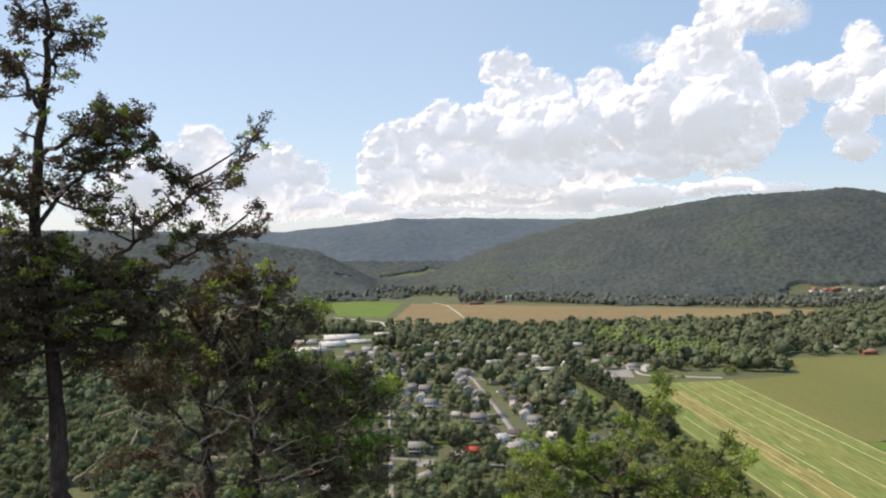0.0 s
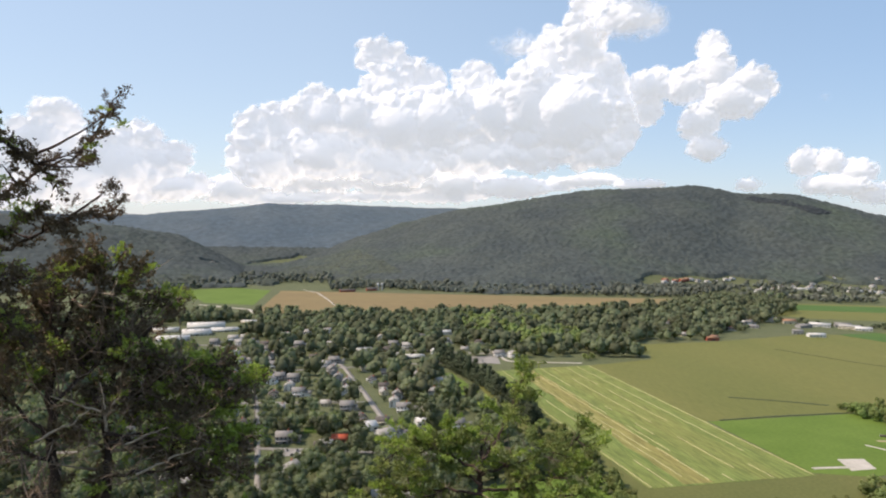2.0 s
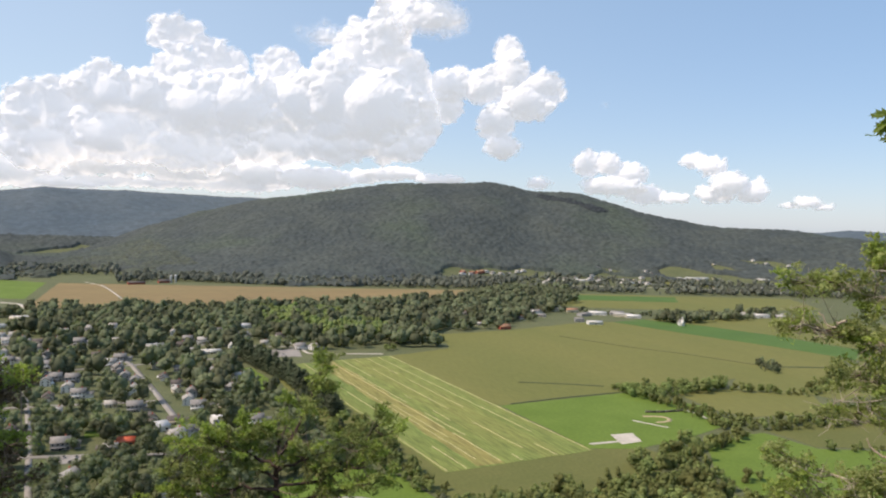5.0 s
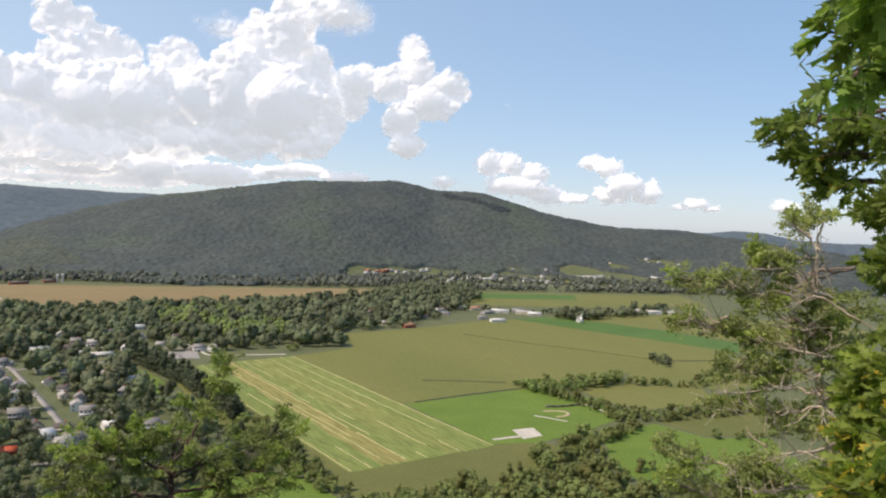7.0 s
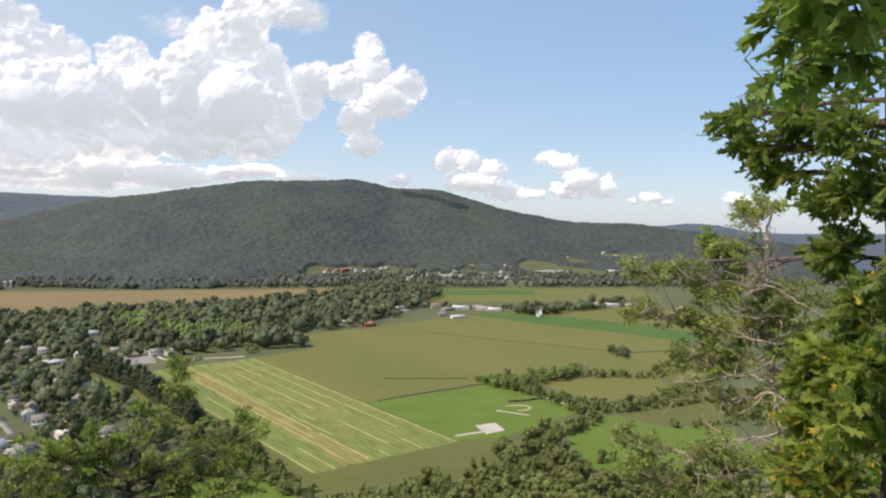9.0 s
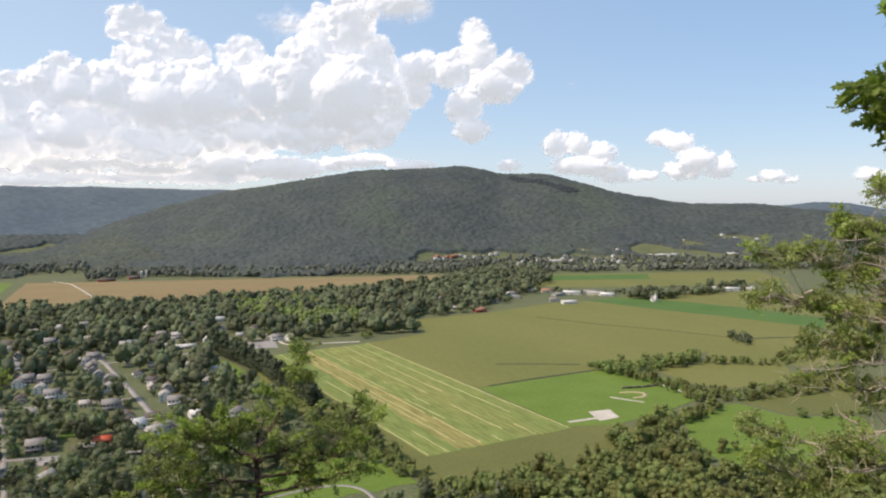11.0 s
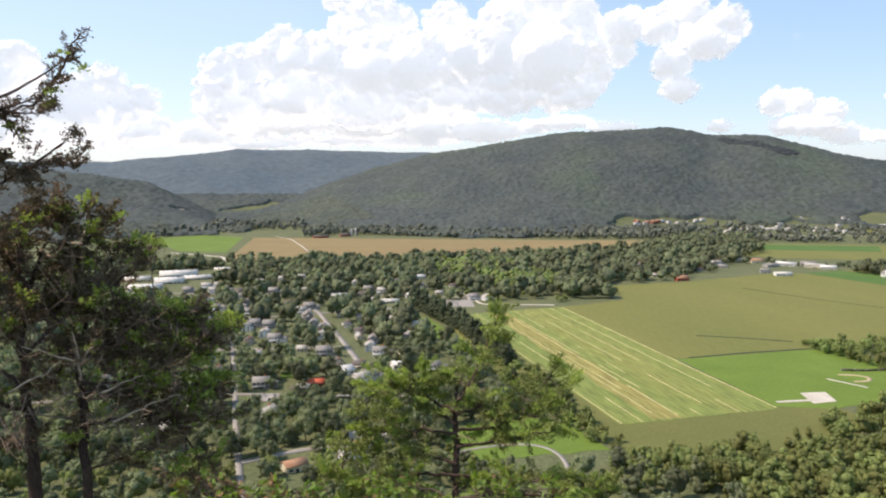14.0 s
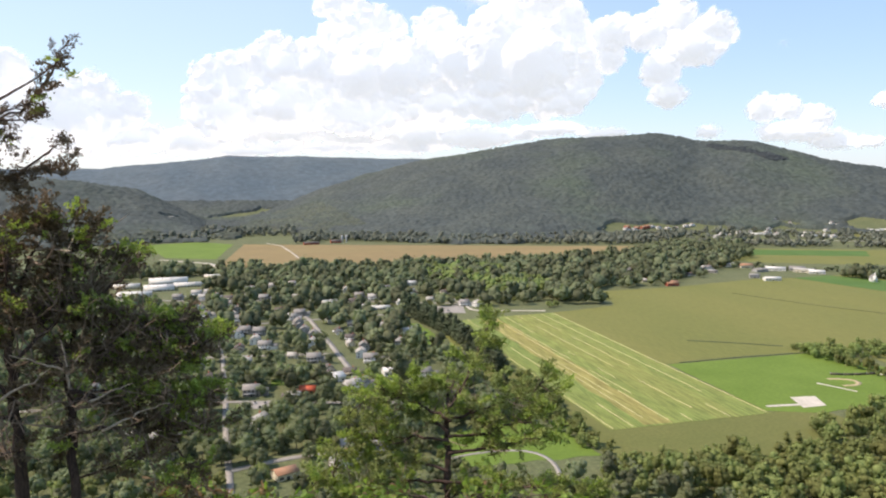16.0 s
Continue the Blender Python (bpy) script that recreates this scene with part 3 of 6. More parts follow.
# ---- fields, roads ----
def outline(pts, every=14.0, ragged=1.2, seed=1):
    rng = np.random.default_rng(seed)
    out = []
    for (x0, y0), (x1, y1) in zip(pts, pts[1:] + pts[:1]):
        n = max(1, int(math.hypot(x1 - x0, y1 - y0) / every))
        for k in range(n):
            j = ragged if k else 0
            out.append((x0 + (x1 - x0) * k / n + rng.normal(0, j), y0 + (y1 - y0) * k / n + rng.normal(0, j)))
    return out


def field(name, pts, material, label, z=0.15, ragged=1.2, tall=0.0, category="field"):
    """A plot of land as a slab on the valley floor; tall: how high its crop stands."""
    P = outline([tuple(map(float, p)) for p in pts], ragged=ragged, seed=len(pts))
    n, top = len(P), z + tall
    V = [(x, y, top) for x, y in P] + [(x, y, -0.3) for x, y in P]
    F = [list(range(n))] + [[i, n + i, n + (i + 1) % n, (i + 1) % n] for i in range(n)]
    bm = bmesh.new()
    vs = [bm.verts.new(v) for v in V]
    for f in F:
        bm.faces.new([vs[i] for i in f])
    bmesh.ops.recalc_face_normals(bm, faces=bm.faces)
    bmesh.ops.triangulate(bm, faces=[f for f in bm.faces if len(f.verts) > 4])
    me = bpy.data.meshes.new(name)
    bm.to_mesh(me)
    bm.free()
    me.materials.append(material)
    return tagged(new(name, me), label, category, kind="structure")


def ribbon(name, pts, width, material, label, z=0.3, category="road"):
    P = np.array(pts, float)
    s = np.concatenate([[0], np.cumsum(np.hypot(*np.diff(P, axis=0).T))])
    q = np.linspace(0, s[-1], max(3, int(s[-1] / 8)))
    P = np.stack([np.interp(q, s, P[:, 0]), np.interp(q, s, P[:, 1])], 1)
    for _ in range(3):
        P[1:-1] = (P[:-2] + 2 * P[1:-1] + P[2:]) / 4
    T = np.gradient(P, axis=0)
    N = np.stack([-T[:, 1], T[:, 0]], 1) / np.linalg.norm(T, axis=1, keepdims=True)
    w = width / 2 * (1 + 0.06 * np.sin(q * 0.35))[:, None]
    rim = [np.column_stack([P + s1 * w * N, np.full(len(P), zz)]) for s1, zz in ((1, -0.2), (1, z), (-1, z), (-1, -0.2))]
    V = np.stack(rim, 1).reshape(-1, 3)
    i, j = np.meshgrid(np.arange(len(P) - 1), np.arange(3), indexing="ij")
    F = np.stack([i * 4 + j, (i + 1) * 4 + j, (i + 1) * 4 + j + 1, i * 4 + j + 1], -1).reshape(-1, 4)
    return tagged(new(name, mesh_of(name, V, F, False, None, (material,))), label, category, kind="structure")


field("hay_strip", [(249, 472), (272, 473), (262, 884), (240, 880)], SUNBURNT, "sunburnt tan strip through the hay field", z=0.23, ragged=1.5)
hay = field("hay_field", [(222, 467), (353, 477), (343, 899), (262, 886), (205, 874)], HAY, "mown hay field striped with raked straw", z=0.2, ragged=0.5)
rng = np.random.default_rng(4)


def swath(x0, y0, x1, y1, wide, broken):
    """One raked row of straw, low and uneven, with gaps."""
    pieces, n = [], int(abs(y1 - y0) / 5)
    s = np.linspace(0, 1, n)
    keep = vnoise(s * n * 0.12, s * 0 + x0, 9) > broken
    for k in range(n - 1):
        if keep[k]:
            xa, xb = x0 + (x1 - x0) * s[k], x0 + (x1 - x0) * s[k + 1]
            ya, yb = y0 + (y1 - y0) * s[k], y0 + (y1 - y0) * s[k + 1]
            w, h, jx = wide * rng.uniform(0.6, 1.2) / 2, rng.uniform(0.35, 0.6), rng.normal(0, 0.12)
            V = np.array([(xa - w + jx, ya, 0.2), (xa + jx, ya, 0.2 + h), (xa + w + jx, ya, 0.2), (xb - w + jx, yb + 0.3, 0.2), (xb + jx, yb + 0.3, 0.2 + h), (xb + w + jx, yb + 0.3, 0.2)])
            pieces.append((V, np.array([(0, 1, 4, 3), (1, 2, 5, 4)])))
    V, F = join(pieces)
    part("swath", mesh_of("swath", V, F), SWATH, hay)


for k in range(9):
    f = k / 8
    near, far = 224 + 127 * f, 207 + 134 * f
    swath(near, 469 + 9 * f, far, 872 + 24 * f, 0.75 if k in (0, 8) else 0.85 if k < 4 else 0.55, 0.1 if k in (0, 8) else 0.18 if k < 4 else 0.42)
    if k in (2, 3):
        swath(near + 5, 520, far + 4, 872 + 24 * f, 0.8, 0.45)

field("corn_field", [(342, 899), (440, 930), (455, 968), (428, 1040), (490, 1052), (600, 1064), (797, 1122), (877, 1114), (1043, 1005), (971, 744), (897, 669), (787, 690), (640, 640), (513, 640), (350, 626), (347, 700)],
      TAN, "wide tan field of ripening corn", z=0.1, tall=0.0)
field("corn_field", [(170, 640), (212, 640), (223, 480), (226, 470), (353, 480), (396, 470), (400, 446), (372, 420), (340, 395), (267, 385), (200, 425), (194, 480)], OLIVE,
      "strip of dense olive-green crop round the hay field", z=0.1)
field("corn_field", [(168, 640), (215, 640), (208, 876), (183, 905)], TAN, "narrow strip of tan crop beside the pines", z=0.1)
field("playing_field", [(352, 624), (508, 634), (545, 565), (534, 524), (505, 496), (450, 478), (392, 468), (353, 482)], LAWN, "bright green mown playing field", z=0.17, ragged=0.4)
ribbon("infield", [(460, 548), (474, 547), (484, 541), (481, 529), (468, 521), (458, 527)], 4.0, SAND, "curved sandy base path on the playing field", z=0.34, category="infield")


def backstop(pts):
    """A long low dark mesh fence on posts."""
    ob = tagged(new("fence"), "long low dark fence beside the diamond", "fence")
    for k, ((x0, y0), (x1, y1)) in enumerate(zip(pts, pts[1:])):
        d = np.array([x1 - x0, y1 - y0]) / math.hypot(x1 - x0, y1 - y0)
        n = np.array([-d[1], d[0]]) * 0.08
        V = np.array([(x + s * n[0], y + s * n[1], z) for z in (0.25, 2.2) for x, y, s in ((x0, y0, -1), (x1, y1, -1), (x1, y1, 1), (x0, y0, 1))])
        part("panel", mesh_of("panel", V, BOX_F.copy()), ROOF_DARK, ob)
        part("post", mesh_of("post", *box(x0 - 0.1, x0 + 0.1, y0 - 0.1, y0 + 0.1, 0.1, 2.6)), STEEL, ob)
    return ob


ribbon("infield", [(442, 539), (449, 524), (457, 510)], 2.4, GRAVEL, "pale foul line of the diamond", z=0.36, category="infield")
ribbon("infield", [(517, 553), (520, 542), (514, 522)], 2.2, GRAVEL, "pale path at the edge of the playing field", z=0.36, category="infield")
backstop([(472, 559), (482, 555), (491, 553), (503, 552), (515, 551)])
field("gravel_pad", [(393, 508), (414, 506), (406, 483), (385, 482)], GRAVEL, "pale gravel car park at the field's edge", z=0.32, ragged=0.2, category="car park")
ribbon("gravel_lane", [(360, 491), (375, 491), (392, 489)], 4, GRAVEL, "short pale gravel lane", z=0.34)
ribbon("ditch", [(423, 712), (470, 688), (504, 666)], 2.6, PINE, "dark overgrown ditch in the corn", z=0.5, category="ditch")
ribbon("ditch", [(365, 627), (430, 634), (501, 636)], 2.2, PINE, "dark overgrown ditch beside the playing field", z=0.5, category="ditch")
ribbon("ditch", [(660, 990), (703, 881), (748, 804), (776, 736), (790, 700)], 3.4, DITCH, "darker furrow across the corn", z=0.4, category="ditch")
ribbon("ditch", [(788, 698), (831, 687), (890, 660)], 4, PINE, "dark overgrown ditch in the corn", z=0.5, category="ditch")
field("crop_field", [(561, 612), (662, 615), (700, 560), (645, 500), (558, 514), (545, 551)], TAN, "tan crop field framed by hedges", z=0.12)
field("crop_field", [(660, 632), (745, 715), (787, 690), (897, 669), (971, 700), (900, 560), (715, 535), (704, 562), (666, 615)], TAN, "tan crop field beyond the ditch", z=0.08)
field("crop_field", [(535, 478), (680, 466), (760, 430), (585, 400), (535, 424)], OLIVE, "olive field behind a hedge", z=0.12)
field("meadow", [(452, 462), (527, 470), (533, 420), (585, 395), (545, 340), (470, 325), (395, 360), (400, 395)], LAWN, "bright green meadow at the foot of the wood", z=0.12)
field("clover_field", [(859, 1116), (897, 946), (936, 817), (953, 742), (965, 690), (1060, 735), (1043, 792), (1035, 904), (1000, 1029), (941, 1131)], CLOVER, "long deep green strip of clover", z=0.2)
field("crop_field", [(945, 1135), (1004, 1030), (1040, 905), (1050, 790), (1064, 735), (1400, 700), (1500, 900), (1300, 1000), (1230, 1080)], TAN, "tan field at the far side of the clover", z=0.12)
field("crop_field", [(1000, 1640), (1641, 1400), (1500, 1190), (1218, 1206), (960, 1320), (911, 1380)], TAN, "long olive field beyond the sheds", z=0.12)
field("clover_field", [(1010, 1600), (1330, 1480), (1250, 1380), (980, 1480)], CLOVER, "green strip in the long field", z=0.2)
field("stubble_field", [(-112, 1500), (-85, 1985), (80, 1935), (682, 1765), (935, 1705), (740, 1510), (331, 1440), (25, 1440)], BROWN, "long brown stubble field at the hill's foot", z=0.15)
field("meadow", [(-128, 1640), (-110, 2000), (-215, 2080), (-330, 2010), (-235, 1690)], LAWN, "bright green field beside the stubble", z=0.15)
field("meadow", [(-235, 1700), (-330, 2000), (-700, 2050), (-600, 1750)], GRASS, "pale meadow in the valley's mouth", z=0.12)
field("meadow", [(-80, 1995), (60, 1945), (40, 2150), (-30, 2230)], GRASS, "pale clearing at the hill's foot", z=0.15)
ribbon("farm_track", [(44, 1625), (30, 1760), (8, 1926), (-29, 2010)], 4, GRAVEL, "pale farm track across the stubble")
ribbon("gravel_lane", [(-240, 1655), (-130, 1560), (-110, 1480), (40, 1440), (60, 1420)], 8, GRAVEL, "pale track along the field's edge")
ribbon("gravel_lane", [(700, 1480), (800, 1620), (900, 1690), (940, 1720)], 9, GRAVEL, "pale dirt road between trees")
for pts, m, l in (([(1560, 1780), (1660, 1930), (1830, 1850), (1720, 1700)], TAN, "pale tan field below the far hills"), ([(1680, 1660), (1830, 1830), (2020, 1640), (1830, 1500)], GRASS, "pale green field below the far hills"),
                  ([(1280, 1820), (1340, 1960), (1520, 1900), (1480, 1760)], GRASS, "green pasture among far farms"), ([(1130, 1880), (1180, 2040), (1290, 2010), (1240, 1850)], GRASS, "green pasture below the wood"),
                  ([(1930, 1560), (2080, 1660), (2200, 1500), (2020, 1420)], LAWN, "bright green far pasture")):
    field("pasture", pts, m, l, z=0.15)
ribbon("street", [(940, 1720), (1120, 1860), (1420, 1750), (1700, 1640), (1900, 1480), (2200, 1250)], 8, GRAVEL, "pale country road across the valley")
STREETS = [[(20, 985), (36, 925), (46, 828), (52, 776), (58, 710), (65, 640)], [(-84, 1000), (-77, 957), (-69, 885), (-62, 809), (-53, 722), (-44, 625), (-40, 551), (-34, 482), (-28, 411), (-22, 330)],
           [(-330, 610), (-41, 594), (7, 580), (70, 566), (150, 548)], [(-300, 905), (-60, 900), (30, 915), (90, 928), (190, 940), (260, 1000)], [(-30, 450), (-8, 460), (20, 467), (40, 465), (76, 472)],
           [(-400, 1180), (-100, 1090), (60, 1060), (250, 990)], [(-400, 760), (-60, 745), (50, 735)]]
for k, s in enumerate(STREETS):
    ribbon("street", s, 5.8 if k == 0 else 4.2 if k == 1 else 5.6, ASPHALT, "worn pale grey village street between trees", z=0.3 + 0.05 * k)
field("car_park", [(-32, 592), (8, 586), (4, 566), (-28, 572)], ASPHALT, "grey asphalt car park beside the street", z=0.34, ragged=0.2, category="car park")
field("car_park", [(192, 981), (242, 971), (233, 921), (198, 929)], ASPHALT, "pale fenced tennis court and car park", z=0.34, ragged=0.2, category="car park")
ribbon("driveway", [(100, 440), (120, 447), (140, 447), (155, 445), (161, 436), (163, 424), (162, 411), (152, 380)], 2.8, ASPHALT, "curving pale driveway over a lawn")
ribbon("driveway", [(243, 1030), (247, 970), (245, 936), (285, 927), (338, 914)], 4.5, GRAVEL, "pale lane beside the court")
field("lawn", [(95, 425), (196, 425), (190, 470), (160, 500), (100, 480)], LAWN, "green lawn round a driveway", z=0.12, category="lawn")
field("lawn", [(144, 866), (160, 872), (172, 770), (156, 738), (144, 790)], LAWN, "green lawn between trees and pines", z=0.12, category="lawn")
for k, (x, y, w, h) in enumerate([(5, 640, 26, 18), (12, 890, 30, 16), (-25, 905, 40, 12), (20, 505, 44, 12), (50, 540, 20, 26), (72, 690, 7, 30), (-70, 560, 30, 24), (40, 480, 30, 14), (-110, 480, 40, 30), (128, 600, 30, 16), (60, 850, 18, 60), (14, 690, 22, 16)]):
    field("lawn", [(x - w / 2, y - h / 2), (x + w / 2, y - h / 2 + 2), (x + w / 2 + 1, y + h / 2), (x - w / 2, y + h / 2)], LAWN if k % 3 == 0 else GRASS, "sunlit green lawn in the village", z=0.12, ragged=0.8, category="lawn")


# ---- buildings ----
def gable(w, d, e, rise, over=0.5, thick=0.25):
    """A gabled roof with its ridge along x, as a slab."""
    hw, hd = w / 2 + over, d / 2 + over
    drop = rise * over / (d / 2)
    prof = [(-hd, e - drop), (0, e + rise), (hd, e - drop), (hd, e - drop + thick), (0, e + rise + thick), (-hd, e - drop + thick)]
    V = np.array([(x, y, z) for x in (-hw, hw) for y, z in prof])
    F = [[0, 1, 4, 5], [1, 2, 3, 4], [6, 11, 10, 7], [7, 10, 9, 8]] + [[i, i + 6, (i + 1) % 6 + 6, (i + 1) % 6] for i in range(6)]
    return V, np.array(F)


def walls(w, d, e, rise):
    V = np.array([(x, y, z) for x in (-w / 2, w / 2) for y, z in ((-d / 2, 0), (d / 2, 0), (d / 2, e), (0, e + rise), (-d / 2, e))])
    return V, [[0, 4, 3, 2, 1], [5, 6, 7, 8, 9], [0, 5, 9, 4], [1, 2, 7, 6], [0, 1, 6, 5]]


def house(w, d, e, rise, wall_m, roof_m, label, wing=True):
    """A clapboard house: walls, roof, windows, door, chimney, and a lower wing."""
    ob = new("house")
    tagged(ob, label, "house", group="houses of the village")
    V, F = walls(w, d, e, rise)
    part("wall", mesh_of("wall", V, F), wall_m, ob)
    top = part("roof", mesh_of("roof", *gable(w, d, e, rise)), roof_m, ob)
    part("chimney", mesh_of("chimney", *box(w * 0.2, w * 0.2 + 0.9, 0.4, 1.3, e, e + rise + 1.2)), BRICKRED, top, "brick chimney")
    pane = mesh_of("window", *join([box(-0.6, 0.6, -0.06, 0.06, 0, 1.5), box(-0.75, 0.75, -0.1, 0.1, -0.15, 0)]))
    pane.materials.append(GLASS)
    for floor in range(2 if e > 4.5 else 1):
        for side in (-1, 1):
            for k in range(int(w / 3)):
                p = part("window", pane, None, ob)
                p.matrix_basis = pose(-w / 2 + 1.6 + k * (w - 3.2) / max(1, int(w / 3) - 1), side * (d / 2 + 0.02), 1.0 + 2.8 * floor)
            for k in (-1, 1):
                p = part("window", pane, None, ob)
                p.matrix_basis = pose(side * (w / 2 + 0.02), k * d / 4, 1.0 + 2.8 * floor, 0, 0, 90)
    part("door", mesh_of("door", *box(-0.5, 0.5, -d / 2 - 0.12, -d / 2 + 0.05, 0, 2.1)), GLASS, ob)
    if wing:
        ww, wd, we = w * 0.55, d * 0.7, e * 0.62
        V, F = walls(ww, wd, we, rise * 0.6)
        off = np.array([w / 2 + ww / 2 - 0.6, -0.4, 0])
        part("wing_wall", mesh_of("wing_wall", V + off, F), wall_m, ob)
        V, F = gable(ww, wd, we, rise * 0.6)
        part("wing_roof", mesh_of("wing_roof", V + off, F), roof_m, ob)
        part("porch", mesh_of("porch", *join([box(-w / 2, w * 0.3, -d / 2 - 2.2, -d / 2, 2.4, 2.6)] + [box(x, x + 0.2, -d / 2 - 2.1, -d / 2 - 1.9, 0, 2.4) for x in (-w / 2 + 0.1, -w / 8, w * 0.25)])), wall_m, ob)
    return ob


def hall(w, d, h, wall_m, roof_m, label, category="building", rise=0.0):
    """A long low building with a flat or shallow roof, window bands and roof units."""
    ob = new("building")
    tagged(ob, label, category)
    if rise:
        V, F = walls(w, d, h, rise)
        part("wall", mesh_of("wall", V, F), wall_m, ob)
        part("roof", mesh_of("roof", *gable(w, d, h, rise, 0.6)), roof_m, ob)
    else:
        part("wall", mesh_of("wall", *box(-w / 2, w / 2, -d / 2, d / 2, 0, h)), wall_m, ob)
        top = part("roof", mesh_of("roof", *join([box(-w / 2 - 0.3, w / 2 + 0.3, -d / 2 - 0.3, d / 2 + 0.3, h, h + 0.35)])), roof_m, ob)
        for k in range(max(1, int(w / 14))):
            part("roof_unit", mesh_of("roof_unit", *box(-w / 2 + 5 + k * 14, -w / 2 + 7.5 + k * 14, -1.2, 1.2, h + 0.35, h + 1.5)), STEEL, top, "metal roof unit")
    pane = mesh_of("window", *box(-1.2, 1.2, -0.06, 0.06, 0, 1.4))
    pane.materials.append(GLASS)
    for k in range(max(2, int(w / 5))):
        p = part("window", pane, None, ob)
        p.matrix_basis = pose(-w / 2 + 2.5 + k * (w - 5) / max(1, int(w / 5) - 1), -d / 2 - 0.03, 1.0)
    part("door", mesh_of("door", *box(-1.0, 1.0, -d / 2 - 0.1, -d / 2 + 0.05, 0, 2.2)), GLASS, ob)
    return ob


HOUSES = []                                # plan places that are taken, with a radius


def put(ob, x, y, turn):
    ob.matrix_basis = pose(x, y, lie1(x, y), 0, 0, turn)
    HOUSES.append((x, y, 8.5))
    return ob


KINDS = [
    house(13, 9.5, 5.6, 3.2, WHITE, ROOF_GREY, "white clapboard house with a grey shingle roof"),
    house(11, 9, 3.4, 3.0, WHITE, ROOF_DARK, "small white house with a dark shingle roof"),
    house(14, 10, 5.6, 3.2, WHITE, ROOF_PALE, "white house with a pale metal roof"),
    house(13, 10, 5.6, 3.4, GREYWALL, ROOF_GREY, "grey clapboard house with a grey shingle roof"),
    house(12, 9.5, 3.2, 3.0, CREAM, ROOF_DARK, "cream bungalow with a brown shingle roof"),
    house(10, 8, 3.2, 2.6, CREAM, ROOF_PALE, "small cream cottage with a pale roof", False),
]
homes = [(-104, 1169, 5, 0), (-104, 1101, 2, 10), (-91, 1108, 3, 0), (-69, 1098, 4, 0), (-64, 1040, 0, 0), (-48, 1084, 3, 90), (-43, 1168, 2, 0), (-11, 1196, 2, 0), (-57, 1304, 0, 0), (-21, 1078, 3, 0),
         (10, 1087, 2, 90), (24, 1089, 5, 0), (-52, 991, 3, 87), (-56, 950, 2, 87), (-49, 925, 0, 0), (-38, 853, 3, 0), (-45, 834, 0, 87), (-22, 844, 3, 0), (-25, 800, 2, 87), (-15, 772, 0, 0)]
homes += [(13, 921, 2, 0), (25, 948, 3, 0), (27, 840, 3, 87), (36, 815, 3, 87), (32, 774, 2, 80), (12, 727, 5, 0), (31, 707, 3, 0), (100, 1034, 4, 0), (112, 1068, 3, 0), (130, 1051, 2, 0),
          (160, 1131, 0, 0), (100, 1132, 2, 90), (107, 968, 2, 0), (190, 1091, 2, 0), (207, 1025, 5, 0), (83, 860, 3, 0), (116, 858, 5, 0), (137, 806, 2, 30), (83, 747, 3, 87), (77, 718, 2, 87)]
homes += [(83, 695, 0, 0), (119, 758, 2, 0), (103, 689, 5, 40), (109, 646, 2, 90), (122, 632, 0, 0), (262, 967, 2, 30), (244, 974, 0, 0), (57, 607, 2, 30), (64, 614, 0, 0), (10, 592, 5, 0),
          (-23, 609, 3, 0), (-16, 530, 2, 60), (42, 475, 5, 0), (36, 444, 2, 30), (62, 464, 3, 0), (93, 532, 2, 0), (132, 570, 5, 0), (-88, 541, 3, 0), (-80, 511, 2, 10), (-66, 545, 2, 0)]
homes += [(-97, 520, 5, 0), (-90, 960, 0, 0), (-100, 1010, 2, 90), (-120, 900, 0, 90), (-95, 700, 3, 0), (-150, 640, 0, 0), (-130, 780, 1, 90), (-180, 850, 2, 0), (-118, 1145, 2, 0), (240, 1080, 1, 0),
          (20, 1210, 2, 0), (80, 1190, 1, 0), (-140, 1110, 3, 0), (-60, 660, 1, 87), (-70, 470, 4, 0), (70, 1150, 5, 0), (-80, 1060, 0, 90), (0, 980, 1, 0), (60, 655, 4, 0), (100, 590, 1, 0)]
homes += [(60, 985, 1, 0)]
far_homes = [(1026, 2091, 2, 20), (1056, 2094, 0, 20), (1128, 2125, 2, 20), (1148, 2118, 0, 20), (1175, 2112, 2, 20), (1212, 2124, 5, 0), (1250, 2135, 2, 0), (1275, 2143, 2, 20), (1202, 1891, 2, 30), (1222, 1905, 2, 0),
             (1267, 1963, 2, 0), (1295, 1960, 5, 0), (1345, 1999, 2, 0), (1400, 1951, 2, 0), (1493, 2066, 2, 0), (1557, 2126, 0, 0), (1509, 2120, 5, 0), (1526, 1822, 2, 0), (2083, 1925, 2, 0), (1959, 1921, 2, 0)]
far_homes += [(2107, 1959, 2, 0), (1965, 2001, 5, 0), (2115, 1909, 2, 0), (2160, 1851, 2, 0), (1700, 2040, 0, 0), (1640, 1990, 2, 10), (1590, 1960, 5, 0), (1450, 2010, 0, 0), (2010, 1960, 2, 0), (2036, 1783, 0, 0),
              (778, 1248, 0, 0), (700, 1180, 1, 0), (620, 1250, 0, 0), (590, 1130, 5, 0), (1198, 1131, 2, 0), (1270, 1095, 0, 0), (-323, 2487, 2, 0), (-390, 2154, 5, 0), (-372, 2140, 2, 0)]
far_homes += [(x, y, (2, 0, 5)[k % 3], 10 * k) for k, (x, y) in enumerate(PASTURES)]
first = set()
for x, y, k, turn in homes + far_homes:
    if k in first:
        put(copy_thing(KINDS[k], Matrix()), x, y, turn - 3)
    else:
        put(KINDS[k], x, y, turn - 3)
        first.add(k)

